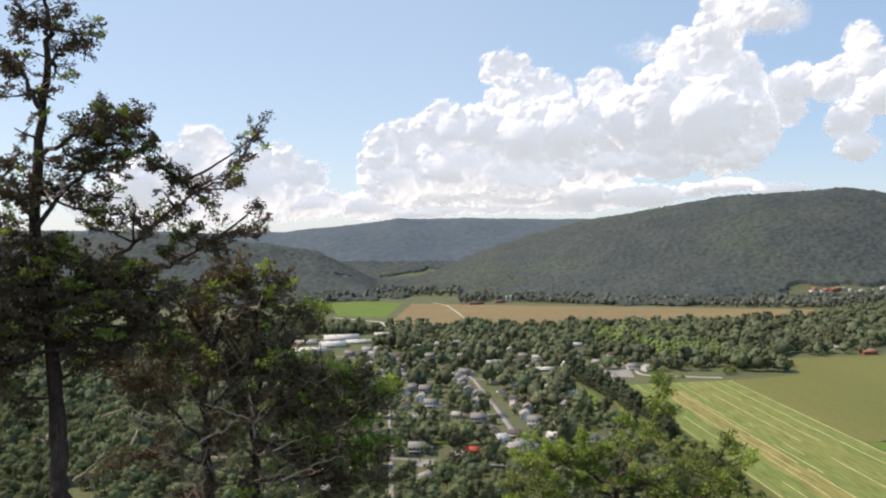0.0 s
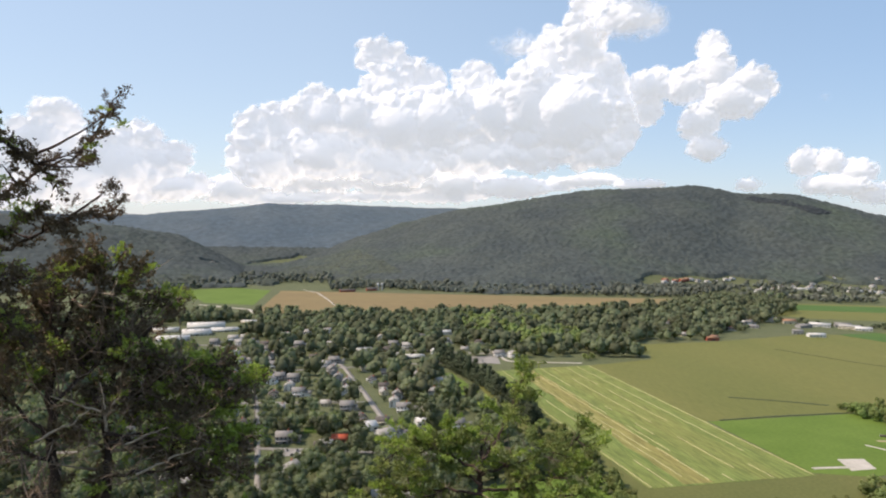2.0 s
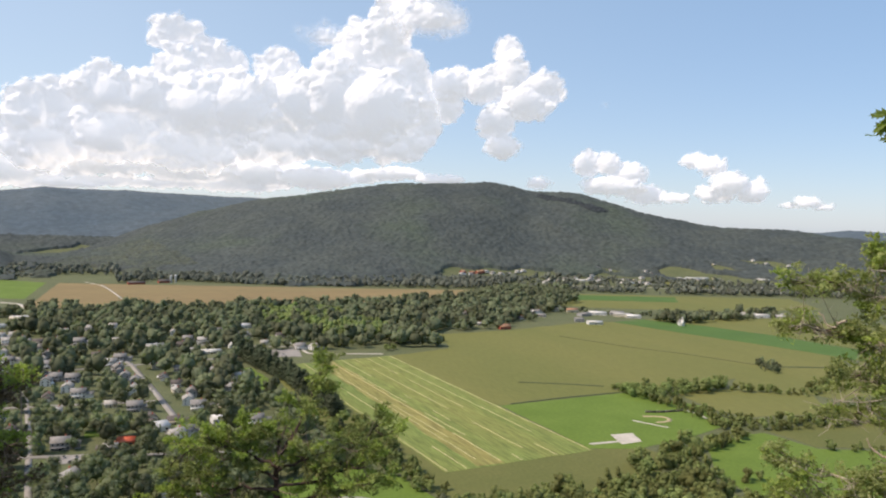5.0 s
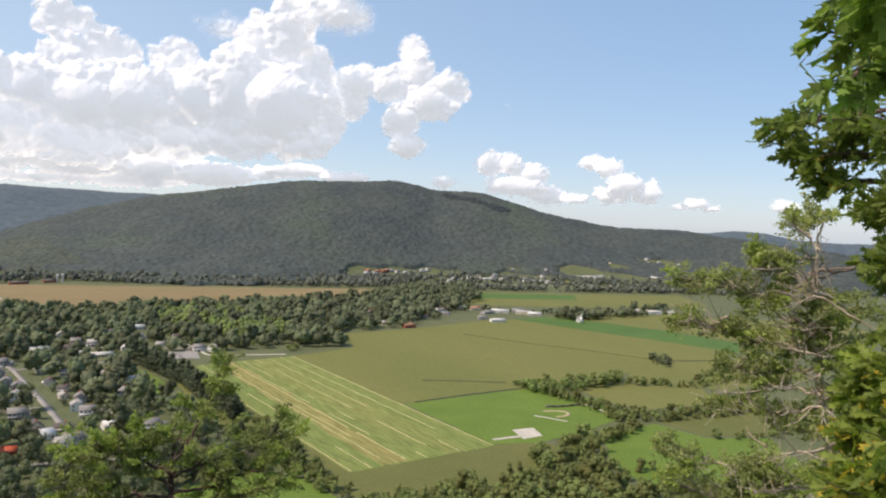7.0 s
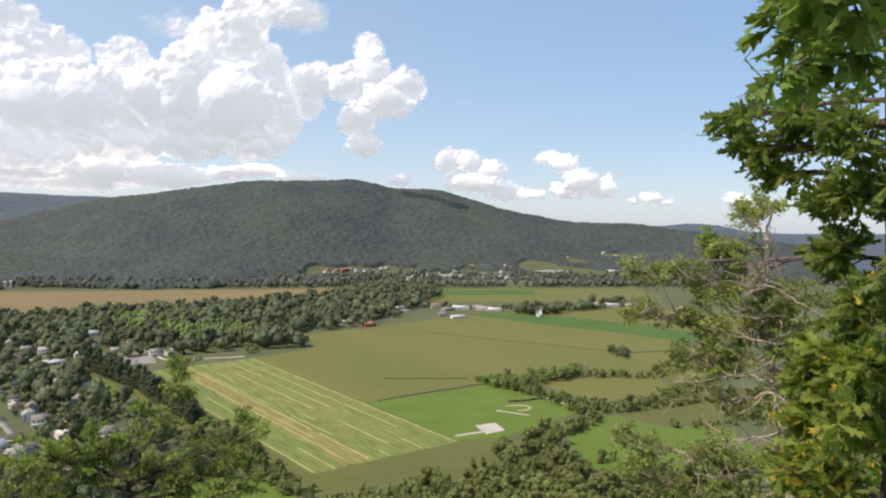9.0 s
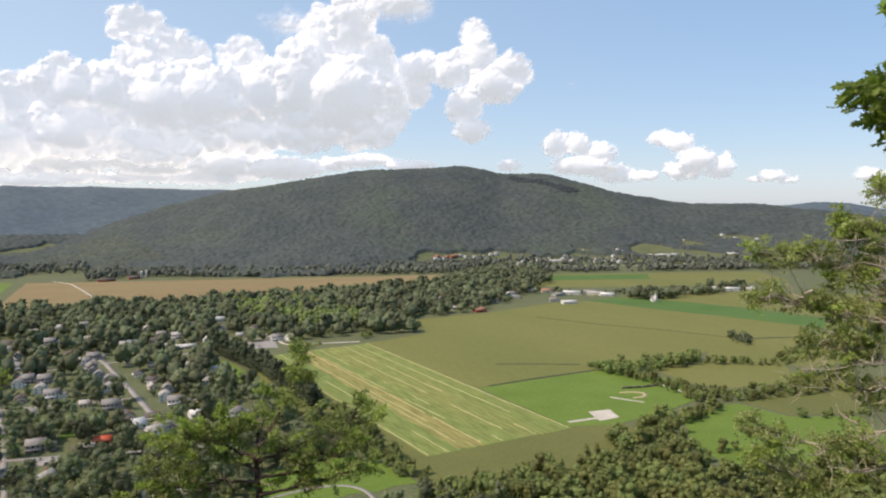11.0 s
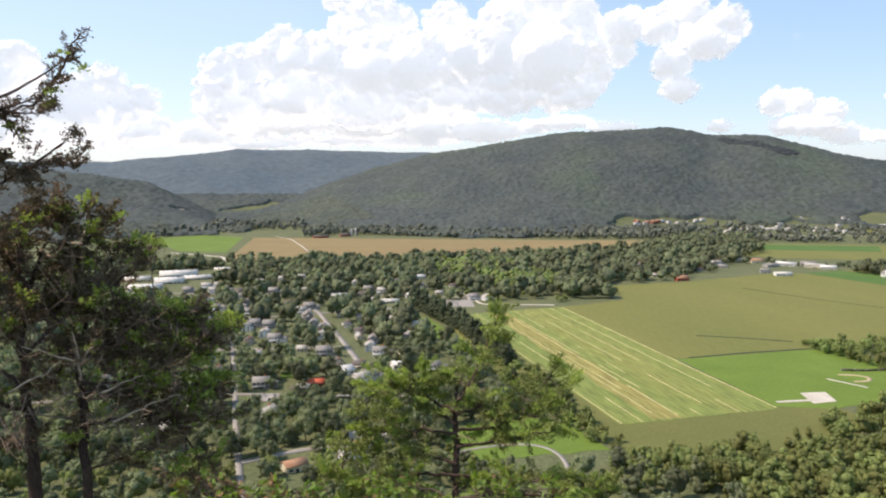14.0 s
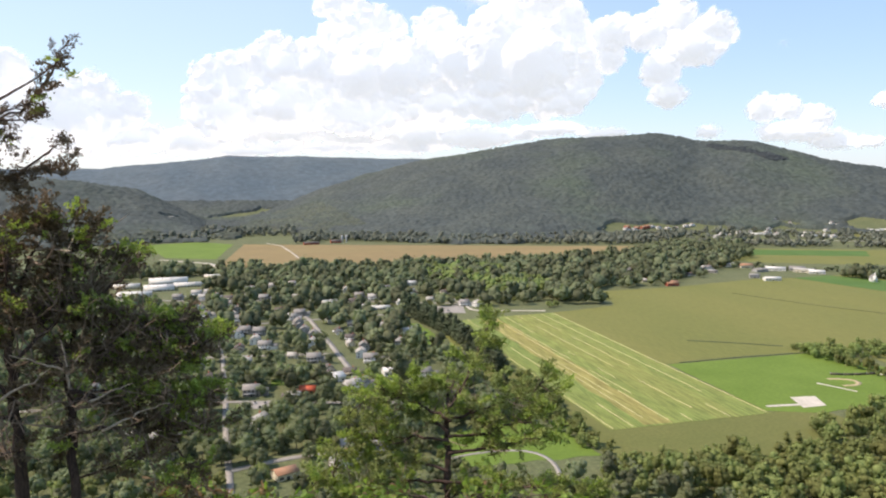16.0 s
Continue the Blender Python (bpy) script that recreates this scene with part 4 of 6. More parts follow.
rng = np.random.default_rng(15)
more = 0
for line in STREETS:
    for (x0, y0), (x1, y1) in zip(line, line[1:]):
        span = math.hypot(x1 - x0, y1 - y0)
        for s in np.arange(10, span, 27):
            for side in (-1, 1):
                x, y = x0 + (x1 - x0) * s / span - side * (y1 - y0) / span * 19 + rng.normal(0, 3), y0 + (y1 - y0) * s / span + side * (x1 - x0) / span * 19 + rng.normal(0, 3)
                if y < 560 or not -170 < x < 150 or more >= 16 or min(math.hypot(x - a, y - b) for a, b, r in HOUSES) < 22:
                    continue
                if any(math.hypot(x - (p[0] + (q[0] - p[0]) * f), y - (p[1] + (q[1] - p[1]) * f)) < 13 for l in STREETS for p, q in zip(l, l[1:]) for f in np.linspace(0, 1, 30)):
                    continue
                put(copy_thing(KINDS[int(rng.choice([0, 1, 3, 4, 4, 1, 5]))], Matrix()), x, y, math.degrees(math.atan2(y1 - y0, x1 - x0)) + 90 * rng.integers(2) + rng.normal(0, 3))
                more += 1

put(hall(48, 26, 5, WHITE, ROOF_WHITE, "long white school wing with a flat white roof"), -206, 1160, 8)
put(hall(44, 30, 6.5, WHITE, ROOF_WHITE, "white school hall with a flat white roof"), -180, 1215, 8)
put(hall(60, 30, 7.5, WHITE, ROOF_WHITE, "tall white school gymnasium"), -176, 1290, 8)
put(hall(46, 18, 5, WHITE, ROOF_WHITE, "long low white building at the village edge"), -140, 1248, 5)
put(hall(40, 24, 5.5, CREAM, ROOF_WHITE, "broad white-roofed store behind the school"), -232, 1245, 5)
put(hall(34, 14, 4.5, CREAM, ROOF_WHITE, "white-roofed workshop in the village"), -108, 1345, 0)
put(hall(32, 12, 4.5, WHITE, ROOF_WHITE, "long white-roofed hall among trees"), 66, 1034, 4)
put(hall(24, 10, 4, WHITE, ROOF_WHITE, "white-roofed store beside the street"), 131, 974, 0)
put(hall(30, 16, 4.5, WHITE, ROOF_WHITE, "white-roofed hall near the wood", rise=2.5), 202, 1183, 0)
put(hall(12, 9, 3.6, BRICKRED, ROOF_RED, "brick building with an orange-red metal roof", rise=2.4), 21, 605, -8)
put(hall(10, 9, 3, BRICKRED, ROOF_DARK, "low dark-roofed annex with brick walls", rise=1.6), 6, 592, -8)
put(hall(17, 14, 4, WHITE, ROOF_WHITE, "barn with a bright white metal roof", rise=3.0), 44, 638, 20)
put(hall(12, 10, 4, WHITE, ROOF_WHITE, "small barn with a bright white roof", rise=2.6), 94, 647, 10)
put(hall(13, 10, 4, CREAM, ROOF_RUST, "low building with a weathered orange roof", rise=2.0), 1, 434, 25)
put(hall(9, 7, 6, WHITE, ROOF_WHITE, "white-painted hall with a tall front", rise=4.0), 158, 989, 90)
put(hall(20, 11, 5, BRICKRED, ROOF_RUST, "red barn at the edge of the corn", "barn", rise=3.5), 611, 1080, 0)
rng = np.random.default_rng(19)
COATS = [(CREAM, ROOF_PALE, "cream shed with a pale roof among the fields"), (WHITE, ROOF_WHITE, "white shed with a white roof among the fields"),
         (GREYWALL, ROOF_GREY, "grey shed with a grey roof among the fields"), (CREAM, ROOF_RUST, "cream shed with a rusty roof among the fields")]
for k, (x, y, w, d) in enumerate(((774, 1258, 24, 12), (765, 1210, 16, 10), (852, 1290, 34, 18), (868, 1262, 24, 14), (858, 1205, 26, 14), (897, 1215, 34, 18), (936, 1206, 26, 18), (941, 1160, 26, 12), (930, 1180, 34, 16),
                                 (797, 1134, 16, 10), (805, 1098, 26, 14), (1219, 1110, 34, 14), (1252, 1088, 28, 12))):
    wall_m, roof_m, label = COATS[(1, 2, 0, 3, 2, 1, 2, 1, 0, 2, 1, 1, 0)[k]]
    put(hall(w, d, rng.uniform(3.5, 5.5), wall_m, roof_m, label, "shed", rise=rng.uniform(1.5, 3.0)), x, y, -20 + rng.normal(0, 14))
for x, y, w, d, turn in ((1381, 1956, 44, 12, -10), (1488, 1866, 50, 14, -10), (1526, 1856, 30, 14, -20), (1764, 1934, 40, 14, -40), (1800, 1921, 46, 14, -30), (1832, 1907, 30, 12, -30), (1987, 1802, 40, 14, -40), (2027, 1806, 46, 14, -30)):
    put(hall(w, d, 5.5, WHITE, ROOF_WHITE, "long pale farm building across the valley", "shed"), x, y, turn)
for x, y in ((1038, 2108), (1094, 2113), (1112, 2122), (1068, 2104)):
    put(hall(18, 12, 6, BRICKRED, ROOF_RUST, "red barn below the wooded hill", "barn", rise=4.0), x, y, 20)


def church(x, y):
    ob = tagged(new("church"), "white church with a steeple among trees", "church")
    V, F = walls(16, 10, 6, 5)
    part("wall", mesh_of("wall", V, F), WHITE, ob)
    part("roof", mesh_of("roof", *gable(16, 10, 6, 5)), ROOF_GREY, ob)
    part("tower", mesh_of("tower", *box(-11, -7, -2, 2, 0, 10)), WHITE, ob)
    part("steeple", mesh_of("steeple", np.array([(-11, -2, 10), (-7, -2, 10), (-7, 2, 10), (-11, 2, 10), (-9, 0, 17)]), [[0, 1, 4], [1, 2, 4], [2, 3, 4], [3, 0, 4], [0, 3, 2, 1]]), ROOF_WHITE, ob)
    return put(ob, x, y, 60)


church(961, 1051)


def car(x, y, turn, paint, label):
    """A small saloon: body, glazed cabin and four wheels."""
    ob = tagged(new("car"), label, "car", group="cars parked in the village")
    prof = [(-2.2, 0.35), (-2.2, 0.85), (-1.3, 0.95), (1.0, 0.95), (2.1, 0.75), (2.2, 0.35)]
    n = len(prof)
    V = np.array([(px, py, pz) for py in (-0.88, 0.88) for px, pz in prof])
    part("body", mesh_of("body", V, [list(range(n))[::-1], list(range(n, 2 * n))] + [[i, (i + 1) % n, n + (i + 1) % n, n + i] for i in range(n)]), paint, ob)
    C = np.array([(px, py, pz) for px, py, pz in ((-1.7, -0.8, 0.95), (1.0, -0.8, 0.95), (1.0, 0.8, 0.95), (-1.7, 0.8, 0.95), (-1.1, -0.65, 1.45), (0.3, -0.65, 1.45), (0.3, 0.65, 1.45), (-1.1, 0.65, 1.45))])
    part("cabin", mesh_of("cabin", C, BOX_F.copy()), GLASS, ob, "dark glazed cabin")
    for wx in (-1.35, 1.35):
        for wy in (-0.8, 0.8):
            part("wheel", mesh_of("wheel", *tube([(wx, wy - 0.1, 0.32), (wx, wy + 0.1, 0.32)], [0.32, 0.32], 10)), GLASS, ob)
    ob.matrix_basis = pose(x, y, 0.36, 0, 0, turn)
    return ob


for x, y, turn, paint, label in ((-20, 584, 85, WHITE, "white car in the grey car park"), (-12, 582, 85, STEEL, "silver car in the grey car park"), (-4, 581, 85, WHITE, "white car in the grey car park"), (-16, 572, 82, ROOF_DARK, "dark car in the grey car park"),
                                 (205, 940, 10, WHITE, "white car beside the court"), (214, 938, 10, STEEL, "silver car beside the court"), (-41, 570, 87, STEEL, "silver car on the village street")):
    car(x, y, turn, paint, label)


def silo(x, y):
    ob = tagged(new("silo"), "tall pale farm silo with a domed cap", "silo", group="silos of the farm")
    h = [0, 17, 18.2, 19.1, 19.6]
    part("body", mesh_of("body", *tube([(0, 0, z) for z in h[:2]], [3, 3], 14)), STEEL, ob)
    part("cap", mesh_of("cap", *tube([(0, 0, z) for z in h[1:]], [3.05, 2.6, 1.6, 0.05], 14)), ROOF_WHITE, ob)
    return put(ob, x, y, 0)


for x, y in ((166, 1985), (178, 1996)):
    silo(x, y)
put(hall(26, 12, 5, BRICKRED, ROOF_DARK, "dark barn beside the silos", "barn", rise=4.0), 148, 1978, 10)
put(hall(40, 10, 4.5, BRICKRED, ROOF_DARK, "long dark shed at the edge of the stubble", "barn", rise=3.0), 84, 1945, 12)


# ---- trees of the valley ----
def card_cloud(lobes, n, size, rng, up=0.25, loose=0.3):
    """n leaf tufts over the skins of the lobes (x, y, z, radius, height)."""
    L = np.array(lobes, float)
    w = L[:, 3] * L[:, 3]
    pick = rng.choice(len(L), n, p=w / w.sum())
    D = rng.normal(0, 1, (n, 3))
    D[:, 2] = D[:, 2] + up
    D /= np.linalg.norm(D, axis=1, keepdims=True)
    rad = rng.uniform(0.78, 1.08, (n, 1))
    C = L[pick, :3] + D * rad * np.stack([L[pick, 3], L[pick, 3], L[pick, 4]], 1)
    N = D + rng.normal(0, loose, (n, 3))
    N /= np.linalg.norm(N, axis=1, keepdims=True)
    A = np.cross(N, rng.normal(0, 1, (n, 3)))
    A /= np.linalg.norm(A, axis=1, keepdims=True)
    B = np.cross(N, A)
    s = size * rng.uniform(0.6, 1.4, (n, 1))
    V = np.stack([C - A * s, C - B * s * 0.7 + N * s * 0.25, C + A * s, C + B * s * 0.7 + N * s * 0.25], 1).reshape(-1, 3)
    return V, np.arange(n * 4).reshape(-1, 4)


def lump(lobe, rng, rings=5, sides=7, shrink=0.86):
    """The dark inner body of a lobe, uneven all over."""
    x, y, z, r, h = lobe
    t = np.linspace(0.02, np.pi - 0.02, rings)
    V, F = tube(np.stack([t * 0, t * 0, -np.cos(t)], 1) + 1e-6, np.sin(t), sides)
    V = V * rng.uniform(0.8, 1.15, (len(V), 1)) * shrink
    return V * (r, r, h) + (x, y, z), F


def crown_shape(kind, rng, tall, lobes=16):
    """Lobes of a crown that starts at a fifth of the height."""
    if kind == "pine":
        return [(rng.normal(0, .7), rng.normal(0, .7), tall * f, tall * 0.26 * (1.03 - f) ** 0.36 + rng.uniform(-.8, .8), tall * 0.15) for f in np.linspace(0.16, 0.9, 8)]
    wide = tall * rng.uniform(0.40, 0.5)
    lean = rng.normal(0, 0.08, 2) * tall
    out = [(0, 0, tall * 0.52, wide * 0.8, tall * 0.36)]
    for k in range(lobes):
        a, f = rng.uniform(0, 6.283), rng.uniform(0.26, 0.9)
        rr = wide * math.sqrt(max(0.05, 1 - ((f - 0.5) / 0.46) ** 2)) * rng.uniform(0.5, 0.85)
        s = wide * rng.uniform(0.3, 0.5)
        out.append((math.cos(a) * rr + lean[0] * f, math.sin(a) * rr + lean[1] * f, tall * f, s, s * rng.uniform(0.7, 1.0)))
    return out


def crown_arrays(kind, seed, tall, n, size, lobes=16):
    rng = np.random.default_rng(seed)
    lobes = crown_shape(kind, rng, tall, lobes)
    if n > 300:
        body = [lump(l, rng, 4, 6, 0.74) for l in lobes[:11]]
    else:
        fit = 0.92 if n < 40 else 0.74
        body = [lump(lobes[0], rng, 5, 7, fit)] + [lump(l, rng, 4, 5, fit) for l in lobes[1:8 if n > 40 else 6]]
    return join(body + [card_cloud(lobes, n, size, rng, loose=0.3 if n > 100 else 0.16)])


def tree(kind, seed, tall, material, label, n=560, size=0.6):
    ob = tagged(new("pine_tree" if kind == "pine" else "tree"), label, "tree", group="trees of the village")
    rng = np.random.default_rng(seed)
    pieces = [tube(wander((0, 0, -0.6), (0.2, 0.1, tall * 0.7), 6, 0.015, rng), np.linspace(tall * 0.022, tall * 0.008, 6), 6)]
    stem = part("trunk", mesh_of("trunk", *pieces[0]), BARK, ob)
    if kind != "pine":
        for k in range(4):
            a = k * 1.57 + rng.uniform(0, 1)
            V, F = tube(wander((0, 0, tall * 0.25), (math.cos(a) * tall * 0.22, math.sin(a) * tall * 0.22, tall * 0.6), 5, 0.04, rng), np.linspace(tall * 0.01, tall * 0.004, 5), 5)
            part("limb", mesh_of("limb", V, F), BARK, stem)
    part("crown", mesh_of("crown", *crown_arrays(kind, seed, tall, n, size), True), material, ob)
    return ob


def near_line(P, line, dist):
    best = np.full(len(P), 1e9)
    for a, b in zip(line, line[1:]):
        a, b = np.array(a, float), np.array(b, float)
        s = np.clip(((P - a) @ (b - a)) / ((b - a) @ (b - a)), 0, 1)
        best = np.minimum(best, np.linalg.norm(P - (a + s[:, None] * (b - a)), axis=1))
    return best < dist


def scatter(poly, gap, seed, clear=True, thin=0.0):
    rng = np.random.default_rng(seed)
    xs, ys = [p[0] for p in poly], [p[1] for p in poly]
    gx, gy = np.meshgrid(np.arange(min(xs), max(xs), gap), np.arange(min(ys), max(ys), gap))
    P = np.stack([gx.ravel(), gy.ravel()], 1) + rng.uniform(-0.42, 0.42, (gx.size, 2)) * gap
    keep = inside(P, poly)
    if thin:
        keep &= vnoise(P[:, 0] / 45, P[:, 1] / 45, seed) + rng.uniform(-0.25, 0.25, len(P)) > thin
    if clear:
        for s in STREETS:
            keep &= ~near_line(P, s, 3.6 if s is STREETS[1] else 11.0 if s is STREETS[0] else 6.5)
        for x, y, r in HOUSES:
            toward = np.array([x, y]) / math.hypot(x, y)
            rel = P - np.array([x, y])
            along, side = rel @ toward, np.abs(rel @ np.array([-toward[1], toward[0]]))
            keep &= ~((np.hypot(rel[:, 0], rel[:, 1]) < r) | ((side < 8) & (along < 0) & (along > -0.034 * math.hypot(x, y))))
    return P[keep]


TOWN = [(-340, 400), (110, 395), (168, 500), (160, 640), (150, 900), (185, 960), (330, 965), (420, 1010), (350, 1250), (100, 1370), (-520, 1420), (-640, 900)]
OPEN = [[(95, 425), (196, 425), (190, 470), (160, 500), (100, 480)], [(144, 866), (160, 872), (172, 770), (156, 738), (144, 790)], [(-34, 596), (10, 590), (6, 562), (-30, 568)], [(-262, 1035), (-262, 1310), (-100, 1370), (-85, 1300), (-112, 1215), (-122, 1060), (-190, 1020)],
        [(180, 955), (240, 945), (230, 890), (180, 900)]]
HOUSES += [(21, 590, 13), (44, 620, 13), (94, 630, 11), (57, 594, 9), (66, 1016, 15), (131, 954, 14), (202, 1160, 17), (1, 420, 10), (-16, 518, 9), (-15, 578, 10)]
town = scatter(TOWN, 15.0, 1, thin=0.2)
for o in OPEN:
    town = town[~inside(town, o)]
SCRUB = [(258, 1155), (245, 1250), (262, 1335), (390, 1315), (396, 1205), (430, 1180), (405, 1050), (320, 1020), (298, 1085), (282, 1140)]
woods = [
    (scatter([(230, 1000), (290, 970), (355, 962), (438, 944), (448, 965), (418, 1050), (490, 1066), (600, 1080), (650, 1120), (720, 1160), (760, 1215), (900, 1330), (830, 1500), (500, 1435), (220, 1400)], 18, 2), LEAVES, 15, "mixed broadleaf wood between village and corn"),
    (scatter(SCRUB, 8.5, 12), SHRUB, 12, "bright green scrub wood"),
    (scatter([(-560, 1440), (-120, 1470), (25, 1440), (331, 1436), (720, 1490), (830, 1570), (840, 1500), (500, 1410), (200, 1360), (-560, 1370)], 17, 3), LEAVES, 15, "line of trees along the stubble field"),
    (scatter([(760, 1340), (870, 1320), (1010, 1440), (1150, 1690), (980, 1720), (830, 1570)], 17, 4, thin=0.15), LEAVES, 14, "trees between stubble and sheds"),
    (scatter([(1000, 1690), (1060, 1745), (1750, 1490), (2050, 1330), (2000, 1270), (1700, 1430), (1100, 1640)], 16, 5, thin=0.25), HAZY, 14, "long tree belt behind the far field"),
    (scatter([(935, 1120), (1000, 1160), (1290, 1140), (1250, 1085), (960, 1062)], 13, 6, thin=0.2), LEAVES, 13, "trees round the white church"),
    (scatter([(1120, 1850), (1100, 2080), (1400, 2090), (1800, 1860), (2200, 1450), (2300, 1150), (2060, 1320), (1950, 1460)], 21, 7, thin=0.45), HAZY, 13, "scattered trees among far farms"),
    (scatter([(620, 1150), (640, 1330), (790, 1330), (860, 1300), (760, 1240), (700, 1160)], 14, 8, thin=0.2), LEAVES, 13, "trees round the barns"),
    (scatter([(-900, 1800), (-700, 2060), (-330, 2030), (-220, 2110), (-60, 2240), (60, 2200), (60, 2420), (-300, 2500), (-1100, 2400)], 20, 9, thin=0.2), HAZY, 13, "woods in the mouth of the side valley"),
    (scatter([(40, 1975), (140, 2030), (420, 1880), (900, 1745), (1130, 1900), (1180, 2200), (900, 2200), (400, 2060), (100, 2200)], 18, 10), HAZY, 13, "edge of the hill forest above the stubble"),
    (scatter([(-640, 900), (-520, 1420), (-900, 1500), (-640, 900)], 17, 11, thin=0.2), LEAVES, 13, "woods west of the village"),
    (scatter([(506, 660), (525, 648), (560, 640), (600, 634), (640, 634), (632, 612), (590, 606), (545, 600), (512, 592), (500, 618)], 8, 13), SHRUB, 9, "scrubby hedge between fields"),
    (scatter([(503, 620), (524, 588), (536, 560), (545, 525), (560, 500), (640, 476), (760, 440), (755, 425), (630, 458), (540, 470), (500, 478), (500, 515), (510, 552)], 7.5, 14), WOODS, 8, "dense hedge winding between fields"),
    (scatter([(628, 616), (662, 596), (705, 560), (700, 552), (655, 584), (622, 606)], 8, 25, thin=0.15), WOODS, 6, "thin hedge beside the tan field"),
    (scatter([(700, 575), (770, 620), (900, 660), (905, 640), (780, 600), (715, 555)], 10, 15, thin=0.1), WOODS, 7, "hedge in the corn"),
    (scatter([(752, 660), (762, 690), (786, 722), (802, 712), (778, 668)], 8, 16), LEAVES, 7, "clump of trees at the ditch"),
    (scatter([(1040, 760), (1075, 775), (1085, 745), (1050, 735)], 9, 17), LEAVES, 9, "clump of trees at the clover"),
    (scatter([(770, 1305), (860, 1230), (995, 1165), (1010, 1190), (880, 1275), (800, 1340)], 14, 19, thin=0.5), LEAVES, 9, "trees among the farm sheds"),
    (scatter([(434, 452), (493, 474), (514, 466), (440, 440)], 7, 24), WOODS, 9, "thin hedge above the meadow"),
    (scatter([(535, 424), (585, 402), (760, 432), (770, 418), (590, 388), (535, 410)], 9, 18, thin=0.1), WOODS, 9, "hedge behind the meadow"),
]
woods = [(P[lie(P[:, 0], P[:, 1]) < (60 if "far farms" in l else 5)], m, h, l) for P, m, h, l in woods]
woods[0] = (woods[0][0][~inside(woods[0][0], SCRUB)], *woods[0][1:])
near = [town[town[:, 1] < 575]]
low = scatter([(215, 398), (262, 412), (325, 405), (352, 433), (373, 449), (396, 449), (434, 452), (402, 398), (386, 361), (400, 338), (465, 305), (440, 260), (320, 240), (230, 300)], 9.5, 20, clear=False)
hem = np.concatenate([scatter([(-260, 375), (-48, 375), (-48, 455), (-260, 480)], 14, 26), scatter([(-15, 380), (110, 380), (110, 425), (-15, 428)], 12, 27)])
border = scatter([(186, 560), (208, 520), (200, 470), (204, 440), (222, 420), (240, 405), (222, 398), (196, 425), (184, 470), (178, 520)], 9, 28, clear=False)
border = np.concatenate([border, scatter([(150, 362), (172, 392), (190, 412), (228, 408), (225, 372), (180, 355)], 8.5, 29)])
edge = scatter([(168, 612), (206, 606), (214, 560), (203, 480), (196, 440), (188, 436), (190, 475), (172, 520)], 10, 21, clear=False)
slope = scatter([(-330, 395), (110, 390), (215, 395), (225, 300), (200, 210), (-300, 210)], 14, 22, clear=False)
field_tree = np.array([(417, 383), (424, 379), (410, 379), (352, 935), (362, 940), (455, 985), (212, 988), (244, 1003), (300, 975), (318, 986), (276, 962), (196, 972)], float)
ones = np.concatenate(near + [low, edge, field_tree])
ones = ones[np.argsort(ones[:, 1])][::-1]
extra, ones = (ones[300:], ones[:300]) if len(ones) > 300 else (ones[:0], ones)
woods += [(town[town[:, 1] >= 575], LEAVES, 14, "broadleaf trees standing all over the village"), (slope, LEAVES, 12.5, "dark woods on the slope below the cliff"), (extra, WOODS, 12, "woods on the slope below the cliff"), (border, WOODS, 9, "row of trees between lawn and crop"), (hem, LEAVES, 12.5, "trees at the foot of the slope beside gardens"),
          (scatter([(225, 300), (320, 240), (440, 260), (545, 335), (800, 400), (900, 250), (300, 120), (-100, 150), (-60, 220), (200, 215)], 13.5, 23, clear=False), WOODS, 12, "woods at the foot of the cliff")]
woods = [(P[(np.degrees(np.arctan2(P[:, 0], P[:, 1])) > -36) & (np.degrees(np.arctan2(P[:, 0], P[:, 1])) < 68) & (np.hypot(P[:, 0], P[:, 1]) > 325)], m, h, l) for P, m, h, l in woods]
TREES = [tree("leaf", 100 + k, h, WOODS if k < 6 else LEAVES, l) for k, (h, l) in enumerate([(13, "full-crowned green broadleaf tree"), (11, "round green broadleaf tree"), (15, "tall green broadleaf tree"), (10, "small green broadleaf tree"), (14, "spreading dark green broadleaf tree"), (12, "dense green broadleaf tree"), (14, "dark full-crowned broadleaf tree"), (12, "dark round broadleaf tree"), (16, "tall dark broadleaf tree"), (11, "small dark broadleaf tree")])]
TREES.insert(6, tree("pine", 140, 15, PINE, "dark pointed conifer among broadleaf trees"))
rng = np.random.default_rng(77)
planted = set()
for k, (x, y) in enumerate(ones):
    lot = TREES[:7] if x > 170 else TREES[7:]
    base = lot[k % len(lot)]
    fresh_base = base not in planted
    planted.add(base)
    m = pose(x, y, lie1(x, y), 0, 0, rng.uniform(0, 360))
    s = rng.uniform(0.5, 1.0) if x > 170 else rng.uniform(0.85, 1.35)
    ob = base if fresh_base else copy_thing(base, m)
    ob.matrix_basis = m @ Matrix.Diagonal((s, s, s * rng.uniform(0.9, 1.15), 1))
PINES = [tree("pine", 200 + k, h, PINE, "tall dark green pine in a row") for k, h in enumerate((21, 18, 23))]
k = 0
for f in np.linspace(0, 1, 34):
    for side in (0, 1):
        x, y = np.interp(f, (0, .35, .55, 1), (158, 172, 184, 190)) + side * 6 + rng.normal(0, 1), 960 - 325 * f + rng.normal(0, 2.0)
        m = pose(x, y, 0, 0, 0, rng.uniform(0, 360))
        ob = PINES[k] if k < 3 else copy_thing(PINES[k % 3], m)
        ob.matrix_basis = m @ Matrix.Diagonal((rng.uniform(1.0, 1.5), 1.3, rng.uniform(0.7, 1.2), 1))
        tagged(ob, group="row of pines")
        k += 1

